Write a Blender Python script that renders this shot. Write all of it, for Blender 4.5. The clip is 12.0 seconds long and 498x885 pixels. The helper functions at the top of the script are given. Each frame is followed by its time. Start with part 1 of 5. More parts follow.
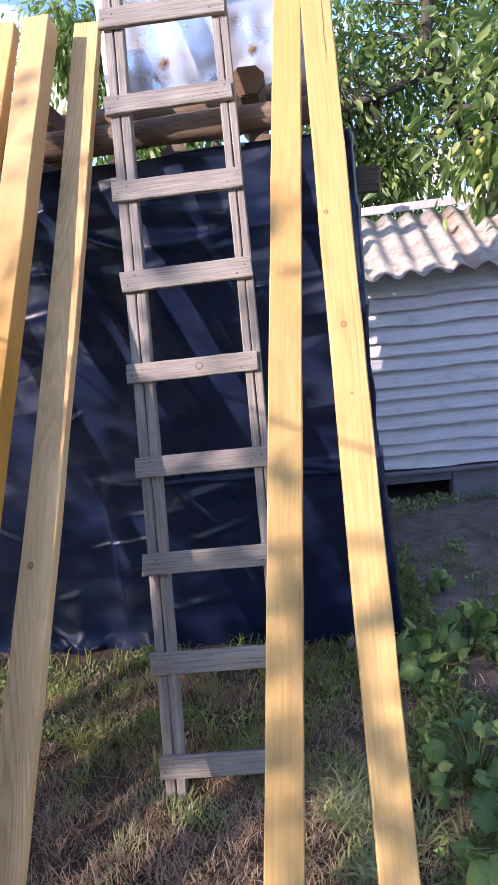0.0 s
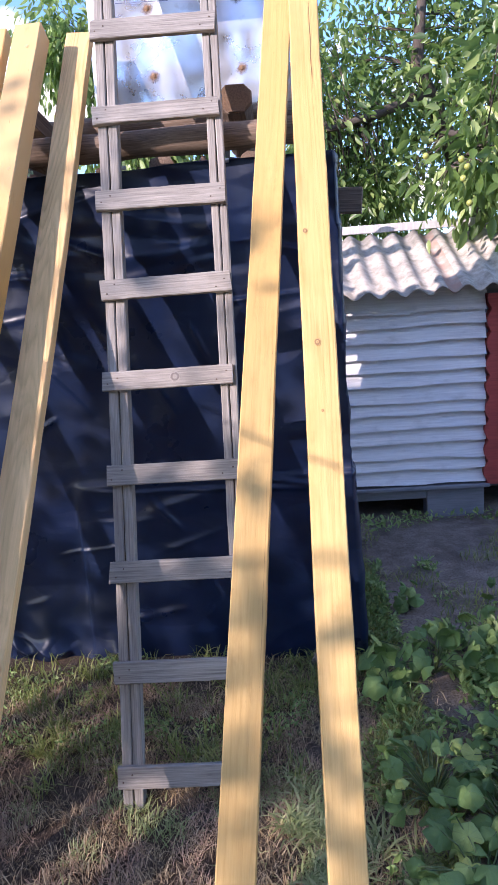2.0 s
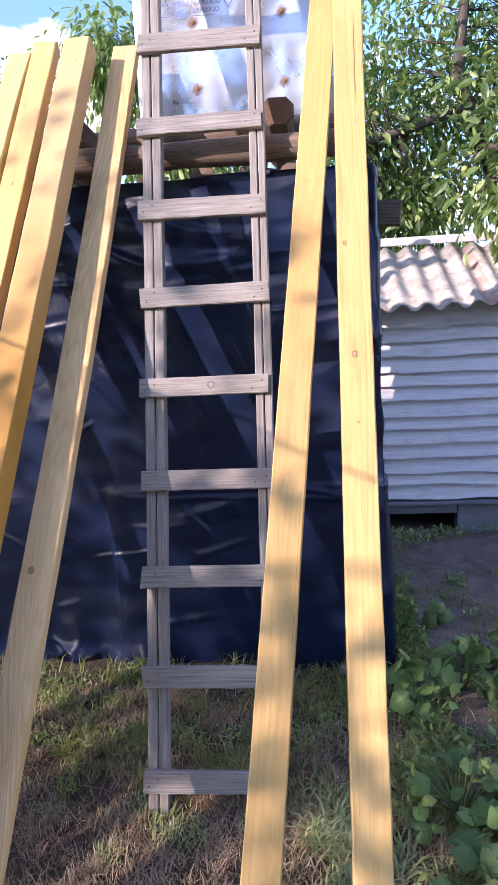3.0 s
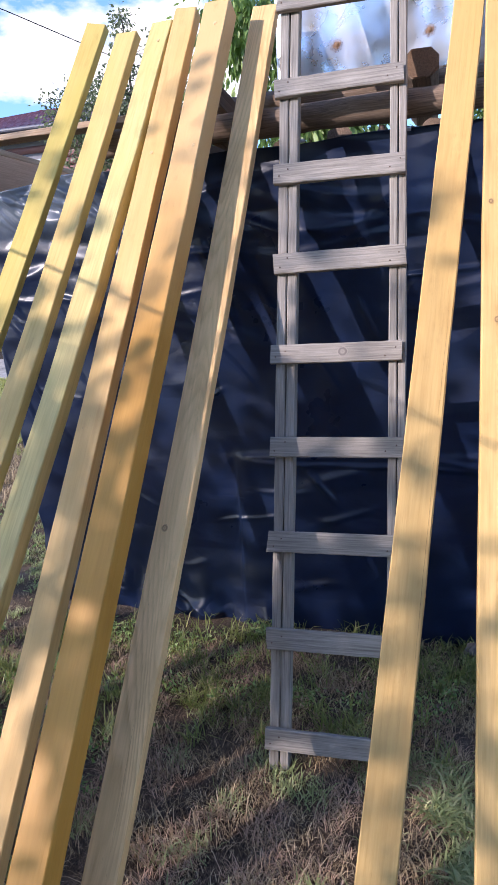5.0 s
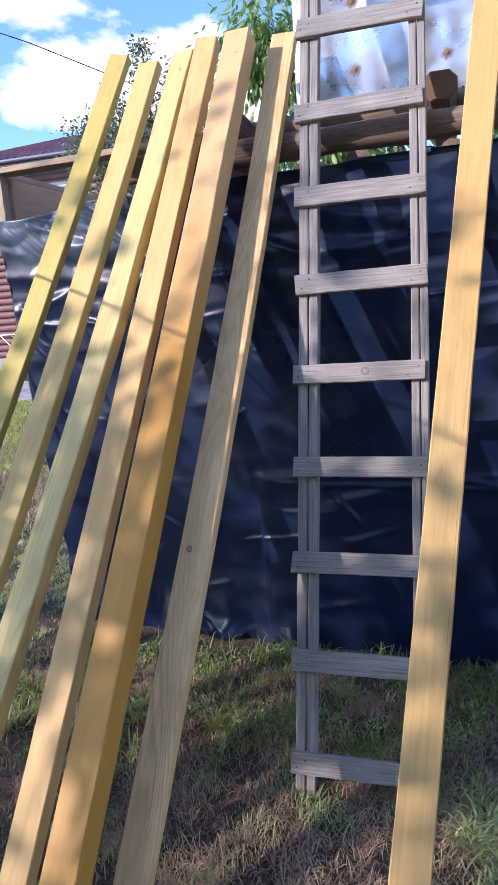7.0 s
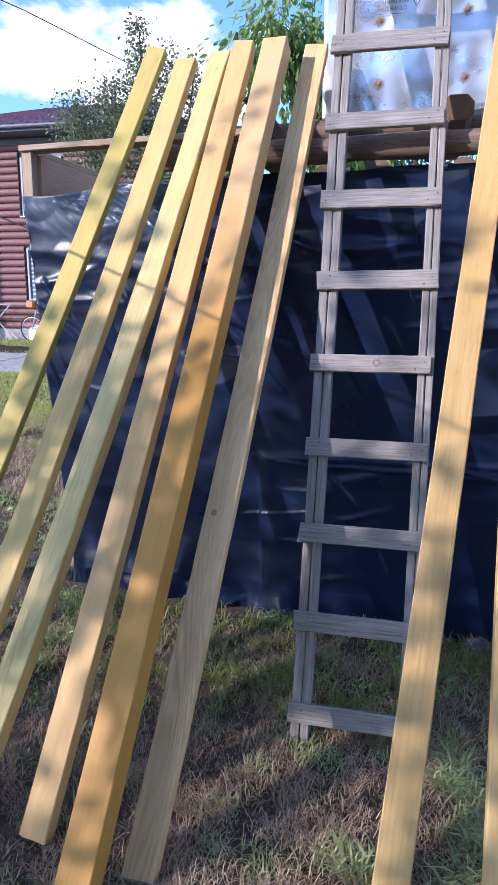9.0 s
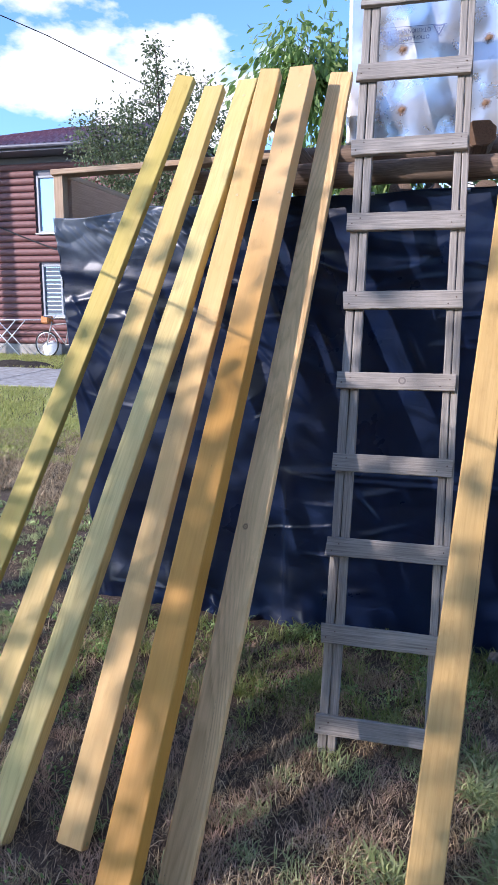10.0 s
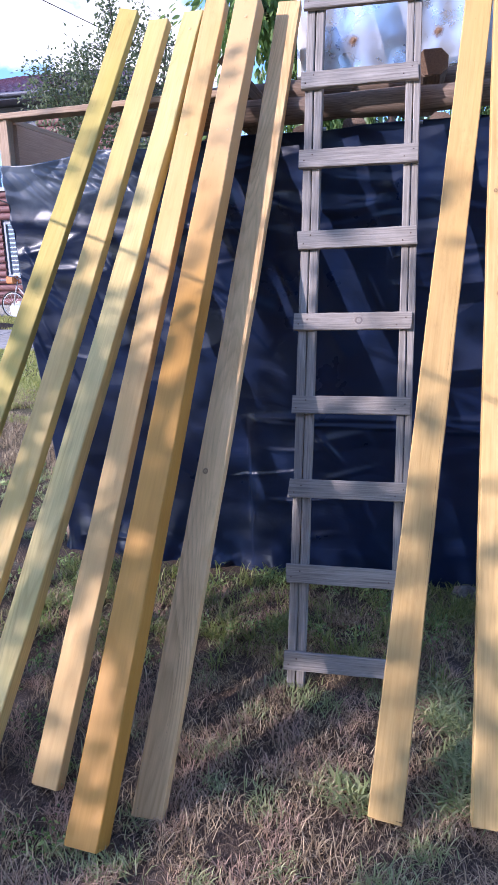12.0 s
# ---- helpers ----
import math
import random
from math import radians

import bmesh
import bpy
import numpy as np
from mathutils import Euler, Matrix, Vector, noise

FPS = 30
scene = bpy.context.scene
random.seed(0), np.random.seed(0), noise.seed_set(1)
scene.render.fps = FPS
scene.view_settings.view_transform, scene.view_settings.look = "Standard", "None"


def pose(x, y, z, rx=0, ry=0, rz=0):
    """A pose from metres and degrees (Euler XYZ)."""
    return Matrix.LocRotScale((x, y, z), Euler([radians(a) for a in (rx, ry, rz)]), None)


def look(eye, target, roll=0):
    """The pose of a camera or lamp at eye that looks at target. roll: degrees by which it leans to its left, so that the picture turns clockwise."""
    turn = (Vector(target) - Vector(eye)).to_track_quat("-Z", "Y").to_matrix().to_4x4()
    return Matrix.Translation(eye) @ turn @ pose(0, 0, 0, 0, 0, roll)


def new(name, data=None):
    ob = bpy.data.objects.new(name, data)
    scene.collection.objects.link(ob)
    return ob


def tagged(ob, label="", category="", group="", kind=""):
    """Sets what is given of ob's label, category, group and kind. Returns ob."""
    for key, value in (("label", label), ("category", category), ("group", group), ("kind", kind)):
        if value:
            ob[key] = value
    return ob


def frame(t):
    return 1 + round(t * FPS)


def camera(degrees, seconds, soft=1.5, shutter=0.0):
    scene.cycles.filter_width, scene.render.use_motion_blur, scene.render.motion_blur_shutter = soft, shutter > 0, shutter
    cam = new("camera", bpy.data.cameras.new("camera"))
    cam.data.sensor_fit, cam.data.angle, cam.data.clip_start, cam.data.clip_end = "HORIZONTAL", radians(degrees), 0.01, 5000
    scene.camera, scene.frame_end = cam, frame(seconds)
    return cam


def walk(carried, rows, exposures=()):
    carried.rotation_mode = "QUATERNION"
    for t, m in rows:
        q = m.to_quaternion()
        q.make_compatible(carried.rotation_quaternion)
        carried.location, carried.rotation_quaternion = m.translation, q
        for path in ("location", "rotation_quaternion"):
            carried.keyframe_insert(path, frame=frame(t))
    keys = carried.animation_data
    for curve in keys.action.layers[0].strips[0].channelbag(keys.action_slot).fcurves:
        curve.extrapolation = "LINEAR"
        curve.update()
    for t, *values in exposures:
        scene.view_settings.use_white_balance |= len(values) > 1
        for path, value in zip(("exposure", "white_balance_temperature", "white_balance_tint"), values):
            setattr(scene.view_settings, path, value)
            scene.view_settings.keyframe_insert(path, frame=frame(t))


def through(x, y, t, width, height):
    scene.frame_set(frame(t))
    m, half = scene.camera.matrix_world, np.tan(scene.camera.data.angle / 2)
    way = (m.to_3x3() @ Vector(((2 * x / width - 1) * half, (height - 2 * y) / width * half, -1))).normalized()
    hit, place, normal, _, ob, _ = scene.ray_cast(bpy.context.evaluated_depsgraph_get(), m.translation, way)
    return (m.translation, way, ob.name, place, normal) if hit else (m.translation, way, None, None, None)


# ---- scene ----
cam = camera(40.1, 12.0, 1.1)

# --- camera path ---
PATH = [
    (0, (0.487, -1.774, 1.473), (0.359, 0.177, 1.05), -6.4),
    (0.5, (0.463, -1.782, 1.471), (0.27, 0.145, 0.974), -4.3),
    (1, (0.496, -1.793, 1.481), (0.325, 0.155, 1.061), -4.5),
    (1.5, (0.514, -1.792, 1.481), (0.364, 0.163, 1.087), -4.5),
    (2, (0.522, -1.788, 1.479), (0.446, 0.171, 1.083), -3.8),
    (2.5, (0.522, -1.791, 1.482), (0.501, 0.17, 1.087), -3.0),
    (3, (0.501, -1.8, 1.484), (0.347, 0.16, 1.117), -2.7),
    (4.8, (0.478, -1.801, 1.486), (0.01, 0.098, 1.09), -2.6),
    (5, (0.482, -1.8, 1.477), (-0.028, 0.084, 1.04), -3.2),
    (5.5, (0.479, -1.801, 1.477), (-0.067, 0.07, 1.028), -3.7),
    (6, (0.463, -1.806, 1.476), (-0.1, 0.064, 1.044), -3.4),
    (6.5, (0.478, -1.805, 1.483), (-0.097, 0.074, 1.112), -3.8),
    (7, (0.473, -1.806, 1.484), (-0.093, 0.074, 1.104), -4.0),
    (7.5, (0.487, -1.808, 1.469), (-0.112, 0.055, 1.06), -4.1),
    (9.3, (0.312, -2.107, 1.5), (-0.128, -0.198, 1.095), 0.7),
    (9.5, (0.303, -2.125, 1.505), (-0.167, -0.219, 1.119), 0.5),
    (10, (0.284, -2.131, 1.507), (-0.198, -0.226, 1.133), 0.3),
    (10.5, (0.297, -2.15, 1.511), (-0.165, -0.242, 1.128), 0.1),
    (11, (0.304, -2.155, 1.505), (-0.149, -0.245, 1.121), -0.6),
    (11.5, (0.31, -2.145, 1.477), (-0.087, -0.254, 0.959), 0.0),
    (12, (0.351, -2.122, 1.467), (-0.065, -0.231, 0.967), -1.6),
]
walk(cam, [(t, look(eye, target, roll)) for t, eye, target, roll in PATH],
     [(0, 0.90, 6950, 29), (0.5, 0.94, 6600, 27), (2, 0.91, 6600, 28), (2.5, 0.95, 6800, 30), (3, 0.95, 6800, 31), (5, 0.62, 6500, 22), (5.5, 0.64, 6050, 26), (6.5, 0.64, 5750, 26), (7, 0.62, 6200, 23), (7.5, 0.61, 6550, 19),
      (9.5, 0.59, 5800, 24), (10, 0.58, 6200, 20), (10.5, 0.56, 6950, 19), (11, 0.58, 6900, 20), (11.5, 0.62, 6600, 23), (12, 0.70, 5950, 28)])
# ---- light ----
SUN_WAY = Vector((1.15, 1.0, -0.62)).normalized()      # the way the sunlight travels
sun = new("sun", bpy.data.lights.new("sun", "SUN"))
sun.data.energy, sun.data.angle, sun.data.color = 4.25, radians(0.55), (1.0, 0.94, 0.89)
sun.rotation_euler = SUN_WAY.to_track_quat("-Z", "Y").to_euler()
sun.location = (-15, -10, 9)

world = bpy.data.worlds.new("sky")
scene.world = world
world.use_nodes = True
wn, wl = world.node_tree.nodes, world.node_tree.links
wn.clear()
w_out, w_bg = wn.new("ShaderNodeOutputWorld"), wn.new("ShaderNodeBackground")
w_sky = wn.new("ShaderNodeTexSky")
w_sky.sky_type, w_sky.sun_disc = "NISHITA", False
w_sky.sun_elevation = math.asin(-SUN_WAY.z)
w_sky.sun_rotation = math.atan2(-SUN_WAY.x, -SUN_WAY.y)
w_sky.air_density, w_sky.dust_density, w_sky.ozone_density = 1.0, 0.6, 2.5
w_geo, w_map = wn.new("ShaderNodeTexCoord"), wn.new("ShaderNodeMapping")
w_map.inputs["Scale"].default_value = (1.0, 1.0, 1.9)
w_map.inputs["Location"].default_value = (0.35, 0.1, 0.05)
w_noise = wn.new("ShaderNodeTexNoise")
w_noise.inputs["Scale"].default_value, w_noise.inputs["Detail"].default_value = 3.4, 7
w_noise.inputs["Roughness"].default_value = 0.55
w_bank = wn.new("ShaderNodeVectorMath")          # a bank of cumulus over the far house
w_bank.operation = "DISTANCE"
w_flat = wn.new("ShaderNodeMapping")
w_flat.inputs["Scale"].default_value = (1, 1, 1.7)
w_bank.inputs[1].default_value = (-0.27, 0.915, 0.295 * 1.7)
w_near = wn.new("ShaderNodeMapRange")
w_near.inputs["From Min"].default_value, w_near.inputs["From Max"].default_value = 0.06, 0.19
w_near.inputs["To Min"].default_value, w_near.inputs["To Max"].default_value = 0.15, 0.015
w_add = wn.new("ShaderNodeMath")
w_add.operation = "ADD"
wl.new(w_geo.outputs["Generated"], w_flat.inputs["Vector"])
wl.new(w_flat.outputs["Vector"], w_bank.inputs[0])
wl.new(w_bank.outputs["Value"], w_near.inputs["Value"])
w_ramp = wn.new("ShaderNodeValToRGB")
w_ramp.color_ramp.elements[0].position, w_ramp.color_ramp.elements[1].position = 0.57, 0.63
w_gain = wn.new("ShaderNodeMix")
w_gain.data_type, w_gain.blend_type = "RGBA", "MULTIPLY"
w_gain.inputs["Factor"].default_value = 1.0
w_gain.inputs["B"].default_value = (0.158, 0.211, 0.268, 1)
w_mix = wn.new("ShaderNodeMix")
w_mix.data_type = "RGBA"
w_mix.inputs["B"].default_value = (0.95, 0.97, 1.0, 1)
wl.new(w_geo.outputs["Generated"], w_map.inputs["Vector"])
wl.new(w_map.outputs["Vector"], w_noise.inputs["Vector"])
wl.new(w_noise.outputs["Fac"], w_add.inputs[0])
wl.new(w_near.outputs["Result"], w_add.inputs[1])
wl.new(w_add.outputs["Value"], w_ramp.inputs["Fac"])
wl.new(w_sky.outputs["Color"], w_gain.inputs["A"])
wl.new(w_gain.outputs["Result"], w_mix.inputs["A"])
wl.new(w_ramp.outputs["Color"], w_mix.inputs["Factor"])
wl.new(w_mix.outputs["Result"], w_bg.inputs["Color"])
wl.new(w_bg.outputs["Background"], w_out.inputs["Surface"])
w_bg.inputs["Strength"].default_value = 1.0


# ---- building helpers ----
def part(name, bm, material, parent=None, label="", smooth=False):
    """Link a bmesh as one mesh object, under a thing or a part."""
    me = bpy.data.meshes.new(name)
    bm.to_mesh(me)
    bm.free()
    return place(name, me, material, parent, label, smooth)


def place(name, me, material, parent=None, label="", smooth=False):
    if material and not me.materials:
        me.materials.append(material)
    if smooth:
        me.polygons.foreach_set("use_smooth", [True] * len(me.polygons))
    ob = new(name, me)
    ob.parent = parent
    if label:
        ob["label"] = label
    return ob


def thing(name, label, category, group="", kind="", at=None):
    ob = new(name)
    ob.empty_display_size = 0.1
    if at:
        ob.matrix_world = at
    return tagged(ob, label, category, group, kind)


def tri_mesh(name, verts, tris):
    """A mesh from arrays of places and triangles."""
    me = bpy.data.meshes.new(name)
    verts, tris = np.asarray(verts, np.float32).reshape(-1, 3), np.asarray(tris, np.int32).reshape(-1, 3)
    me.vertices.add(len(verts))
    me.vertices.foreach_set("co", verts.ravel())
    me.loops.add(tris.size)
    me.loops.foreach_set("vertex_index", tris.ravel())
    me.polygons.add(len(tris))
    me.polygons.foreach_set("loop_start", np.arange(0, tris.size, 3, dtype=np.int32))
    me.update(calc_edges=True)
    return me


def plank(length, w, d, chamfer=0.003, seg=8, jitter=0.0006, seed=0, bow=0.0, ends=0.0, sag=0.0, wane=0.0):
    """A sawn timber along +z from 0, its face w across x and d deep along y, with eased edges, a little bow and sag and uneven sides."""
    rnd = random.Random(seed)
    bm = bmesh.new()
    x, y, c = w / 2, d / 2, chamfer
    ring = [(x - c, -y), (x, -y + c), (x, y - c), (x - c, y), (-x + c, y), (-x, y - c), (-x, -y + c), (-x + c, -y)]
    rows = []
    for i in range(seg + 1):
        u = i / seg
        z = length * u
        b, g = bow * math.sin(math.pi * u), sag * math.sin(math.pi * u)
        slip = [wane * noise.noise(Vector((z * 3.1, seed, q))) for q in (0.0, 7.0)]
        rows.append([bm.verts.new((px + b + slip[px > 0] + rnd.uniform(-jitter, jitter), py + g + rnd.uniform(-jitter, jitter),
                                   z + (ends * (px / x) if i in (0, seg) else 0))) for px, py in ring])
    for a, b in zip(rows, rows[1:]):
        for k in range(8):
            bm.faces.new((a[k], a[(k + 1) % 8], b[(k + 1) % 8], b[k]))
    bm.faces.new(rows[0][::-1])
    bm.faces.new(rows[-1])
    return bm


def tube(points, radii, n=9, rough=0.0, seed=0, bm=None, caps=True):
    """A round limb, log, pipe or cable through points."""
    rnd = random.Random(seed)
    bm = bm or bmesh.new()
    pts = [Vector(p) for p in points]
    if not isinstance(radii, (list, tuple)):
        radii = [radii] * len(pts)
    side = None
    rows = []
    for i, p in enumerate(pts):
        way = (pts[min(i + 1, len(pts) - 1)] - pts[max(i - 1, 0)]).normalized()
        if side is None:
            side = way.orthogonal().normalized()
        side = (side - way * side.dot(way)).normalized()
        up = way.cross(side)
        rows.append([bm.verts.new(p + radii[i] * (1 + rnd.uniform(-rough, rough)) *
                                  (math.cos(2 * math.pi * k / n) * side + math.sin(2 * math.pi * k / n) * up)) for k in range(n)])
    for a, b in zip(rows, rows[1:]):
        for k in range(n):
            bm.faces.new((a[k], a[(k + 1) % n], b[(k + 1) % n], b[k]))
    if caps:
        bm.faces.new(rows[0][::-1])
        bm.faces.new(rows[-1])
    return bm


def block(x0, y0, z0, x1, y1, z1, bevel=0.004, bm=None):
    bm = bm or bmesh.new()
    made = bmesh.ops.create_cube(bm, size=1)["verts"]
    for v in made:
        v.co = ((x0 + x1) / 2 + v.co.x * (x1 - x0), (y0 + y1) / 2 + v.co.y * (y1 - y0), (z0 + z1) / 2 + v.co.z * (z1 - z0))
    if bevel:
        edges = list({e for v in made for e in v.link_edges})
        bmesh.ops.bevel(bm, geom=edges, offset=bevel, segments=1, affect="EDGES")
    return bm


def from_to(a, b, across=(1, 0, 0)):
    """The pose whose z axis runs from a to b and whose x axis lies nearest to across."""
    a, b = Vector(a), Vector(b)
    z = (b - a).normalized()
    x = Vector(across)
    x = (x - z * x.dot(z)).normalized()
    y = z.cross(x)
    return Matrix.Translation(a) @ Matrix((x, y, z)).transposed().to_4x4()


LEAF_LONG = (np.array([(0, 0, 0), (.17, .25, .03), (.2, .5, .04), (.12, .78, .02), (0, 1, -.06), (-.12, .78, .02), (-.2, .5, .04), (-.17, .25, .03), (0, .4, -.02)]),
             np.array([(0, 1, 8), (1, 2, 8), (2, 3, 8), (3, 4, 8), (4, 5, 8), (5, 6, 8), (6, 7, 8), (7, 0, 8)]))
LEAF_OVAL = (LEAF_LONG[0] * np.array((1.0, 1.0, 1.5)), LEAF_LONG[1])
LEAF_ROUND = (np.array([(0, 0, 0), (.3, .35, .05), (.24, .72, .03), (0, 1, -.05), (-.24, .72, .03), (-.3, .35, .05), (0, .45, -.03)]),
              np.array([(0, 1, 6), (1, 2, 6), (2, 3, 6), (3, 4, 6), (4, 5, 6), (5, 0, 6)]))


def leaves(places, ways, sizes, shape=LEAF_LONG, rs=None, name="crown"):
    """One mesh of many leaves: each starts at its place and points along its way."""
    rs = rs or np.random.RandomState(1)
    tv, tf = shape
    n = len(places)
    y = ways / np.linalg.norm(ways, axis=1, keepdims=True)
    h = rs.normal(size=(n, 3)) + np.array((0, 0, 1.2))
    x = np.cross(y, h)
    x /= np.linalg.norm(x, axis=1, keepdims=True) + 1e-9
    z = np.cross(x, y)
    v = places[:, None] + sizes[:, None, None] * (tv[None, :, 0:1] * x[:, None] + tv[None, :, 1:2] * y[:, None] + tv[None, :, 2:3] * z[:, None])
    f = tf[None] + (np.arange(n) * len(tv))[:, None, None]
    return tri_mesh(name, v, f)


def crown_points(rs, centre, radii, clumps, per, spread, shell=0.55):
    """Leaf places in clumps through an ellipsoid, with an uneven outline."""
    d = rs.normal(size=(clumps, 3))
    d /= np.linalg.norm(d, axis=1, keepdims=True)
    c = d * (shell + (1 - shell) * rs.rand(clumps, 1)) * (0.8 + 0.35 * rs.rand(clumps, 1)) * np.array(radii) + np.array(centre)
    p = np.repeat(c, per, axis=0) + rs.normal(size=(clumps * per, 3)) * spread
    return p, np.repeat(c, per, axis=0), c


def blades(xy, heights, lean, rs, width=0.004, lying=0.0, z0=0.0, name="grass"):
    """Grass: bent blades of two segments on the ground."""
    n = len(xy)
    a = rs.rand(n) * 2 * np.pi
    out = np.stack([np.cos(a), np.sin(a), 0 * a], 1)
    side = np.stack([-np.sin(a), np.cos(a), 0 * a], 1)
    base = np.concatenate([xy, np.zeros((n, 1)) + z0], 1)
    l = (lean * (0.3 + rs.rand(n)))[:, None]
    up = np.array((0, 0, 1.0))
    h = heights[:, None]
    mid = base + h * (0.55 * up * (1 - lying) + 0.5 * l * out) + up * lying * 0.012
    tip = base + h * (0.9 * up * (1 - lying) * (1.1 - np.minimum(l, 1) * 0.55) + (1.15 * l) * out) + up * lying * (0.004 + 0.02 * rs.rand(n, 1))
    w = (width * (0.6 + 0.8 * rs.rand(n)))[:, None]
    v = np.stack([base - side * w, base + side * w, mid - side * w * 0.8, mid + side * w * 0.8, tip], 1)
    f = np.array([(0, 1, 3), (0, 3, 2), (2, 3, 4)])[None] + (np.arange(n) * 5)[:, None, None]
    return tri_mesh(name, v, f)


# ---- materials ----
class Mat:
    """A small writer of node materials."""

    def __init__(self, name, rough=0.7, metal=0.0, spec=0.5):
        self.m = bpy.data.materials.new(name)
        self.m.use_nodes = True
        self.n, self.l = self.m.node_tree.nodes, self.m.node_tree.links
        self.b = self.n["Principled BSDF"]
        self.b.inputs["Roughness"].default_value, self.b.inputs["Metallic"].default_value = rough, metal
        self.b.inputs["Specular IOR Level"].default_value = spec
        self.co = self.n.new("ShaderNodeTexCoord").outputs["Object"]

    def coords(self, scale=(1, 1, 1), turn=(0, 0, 0), offset=None, source=None):
        m = self.n.new("ShaderNodeMapping")
        m.inputs["Scale"].default_value, m.inputs["Rotation"].default_value = scale, turn
        self.l.new(source or self.co, m.inputs["Vector"])
        if offset is not None:
            add = self.n.new("ShaderNodeVectorMath")
            self.l.new(m.outputs["Vector"], add.inputs[0])
            self.l.new(offset, add.inputs[1])
            return add.outputs[0]
        return m.outputs["Vector"]

    def own(self, amount=37.0):
        """A shift of its own for each object."""
        i, m = self.n.new("ShaderNodeObjectInfo"), self.n.new("ShaderNodeMath")
        m.operation = "MULTIPLY"
        m.inputs[1].default_value = amount
        self.l.new(i.outputs["Random"], m.inputs[0])
        return m.outputs[0]

    def random(self):
        return self.n.new("ShaderNodeObjectInfo").outputs["Random"]

    def island(self):
        return self.n.new("ShaderNodeNewGeometry").outputs["Random Per Island"]

    def noise(self, scale, detail=4, vec=None, rough=0.55, warp=0.0):
        t = self.n.new("ShaderNodeTexNoise")
        for k, v in (("Scale", scale), ("Detail", detail), ("Roughness", rough), ("Distortion", warp)):
            t.inputs[k].default_value = v
        self.l.new(vec or self.co, t.inputs["Vector"])
        return t.outputs["Fac"]

    def voronoi(self, scale, vec=None, feature="F1"):
        t = self.n.new("ShaderNodeTexVoronoi")
        t.feature = feature
        t.inputs["Scale"].default_value = scale
        self.l.new(vec or self.co, t.inputs["Vector"])
        return t.outputs["Distance"]

    def wave(self, scale, vec=None, warp=2.0, axis="X"):
        t = self.n.new("ShaderNodeTexWave")
        t.bands_direction = axis
        for k, v in (("Scale", scale), ("Distortion", warp), ("Detail", 3.0), ("Detail Scale", 1.5)):
            t.inputs[k].default_value = v
        self.l.new(vec or self.co, t.inputs["Vector"])
        return t.outputs["Fac"]

    def ramp(self, fac, *stops):
        r = self.n.new("ShaderNodeValToRGB")
        e = r.color_ramp.elements
        while len(e) < len(stops):
            e.new(0.5)
        for k, (p, c) in zip(e, stops):
            k.position = p
            k.color = (*c, 1) if isinstance(c, tuple) else (c, c, c, 1)
        self.l.new(fac, r.inputs["Fac"])
        return r.outputs["Color"]

    def mix(self, a, b, fac, blend="MIX"):
        m = self.n.new("ShaderNodeMix")
        m.data_type, m.blend_type = "RGBA", blend
        for key, v in (("A", a), ("B", b), ("Factor", fac)):
            if isinstance(v, (int, float)) and key == "Factor":
                m.inputs[key].default_value = v
            elif isinstance(v, tuple):
                m.inputs[key].default_value = (*v, 1)
            else:
                self.l.new(v, m.inputs[key])
        return m.outputs["Result"]

    def math(self, op, a, b=0.0):
        m = self.n.new("ShaderNodeMath")
        m.operation = op
        for k, v in enumerate((a, b)):
            if isinstance(v, (int, float)):
                m.inputs[k].default_value = v
            else:
                self.l.new(v, m.inputs[k])
        return m.outputs[0]

    def axis(self, name, vec=None):
        s = self.n.new("ShaderNodeSeparateXYZ")
        self.l.new(vec or self.co, s.inputs[0])
        return s.outputs[name]

    def done(self, color=None, bump=None, strength=0.3, depth=0.002, rough=None):
        if color is not None:
            if isinstance(color, tuple):
                self.b.inputs["Base Color"].default_value = (*color, 1)
            else:
                self.l.new(color, self.b.inputs["Base Color"])
        if rough is not None:
            self.l.new(rough, self.b.inputs["Roughness"])
        if bump is not None:
            b = self.n.new("ShaderNodeBump")
            b.inputs["Strength"].default_value, b.inputs["Distance"].default_value = strength, depth
            self.l.new(bump, b.inputs["Height"])
            self.l.new(b.outputs["Normal"], self.b.inputs["Normal"])
        return self.m

    def leafy(self, amount, tint):
        """Light that comes through a thin leaf."""
        t, s = self.n.new("ShaderNodeBsdfTranslucent"), self.n.new("ShaderNodeMixShader")
        t.inputs["Color"].default_value = (*tint, 1)
        s.inputs[0].default_value = amount
        out = self.n["Material Output"]
        self.l.new(self.b.outputs[0], s.inputs[1])
        self.l.new(t.outputs[0], s.inputs[2])
        self.l.new(s.outputs[0], out.inputs["Surface"])
        return self


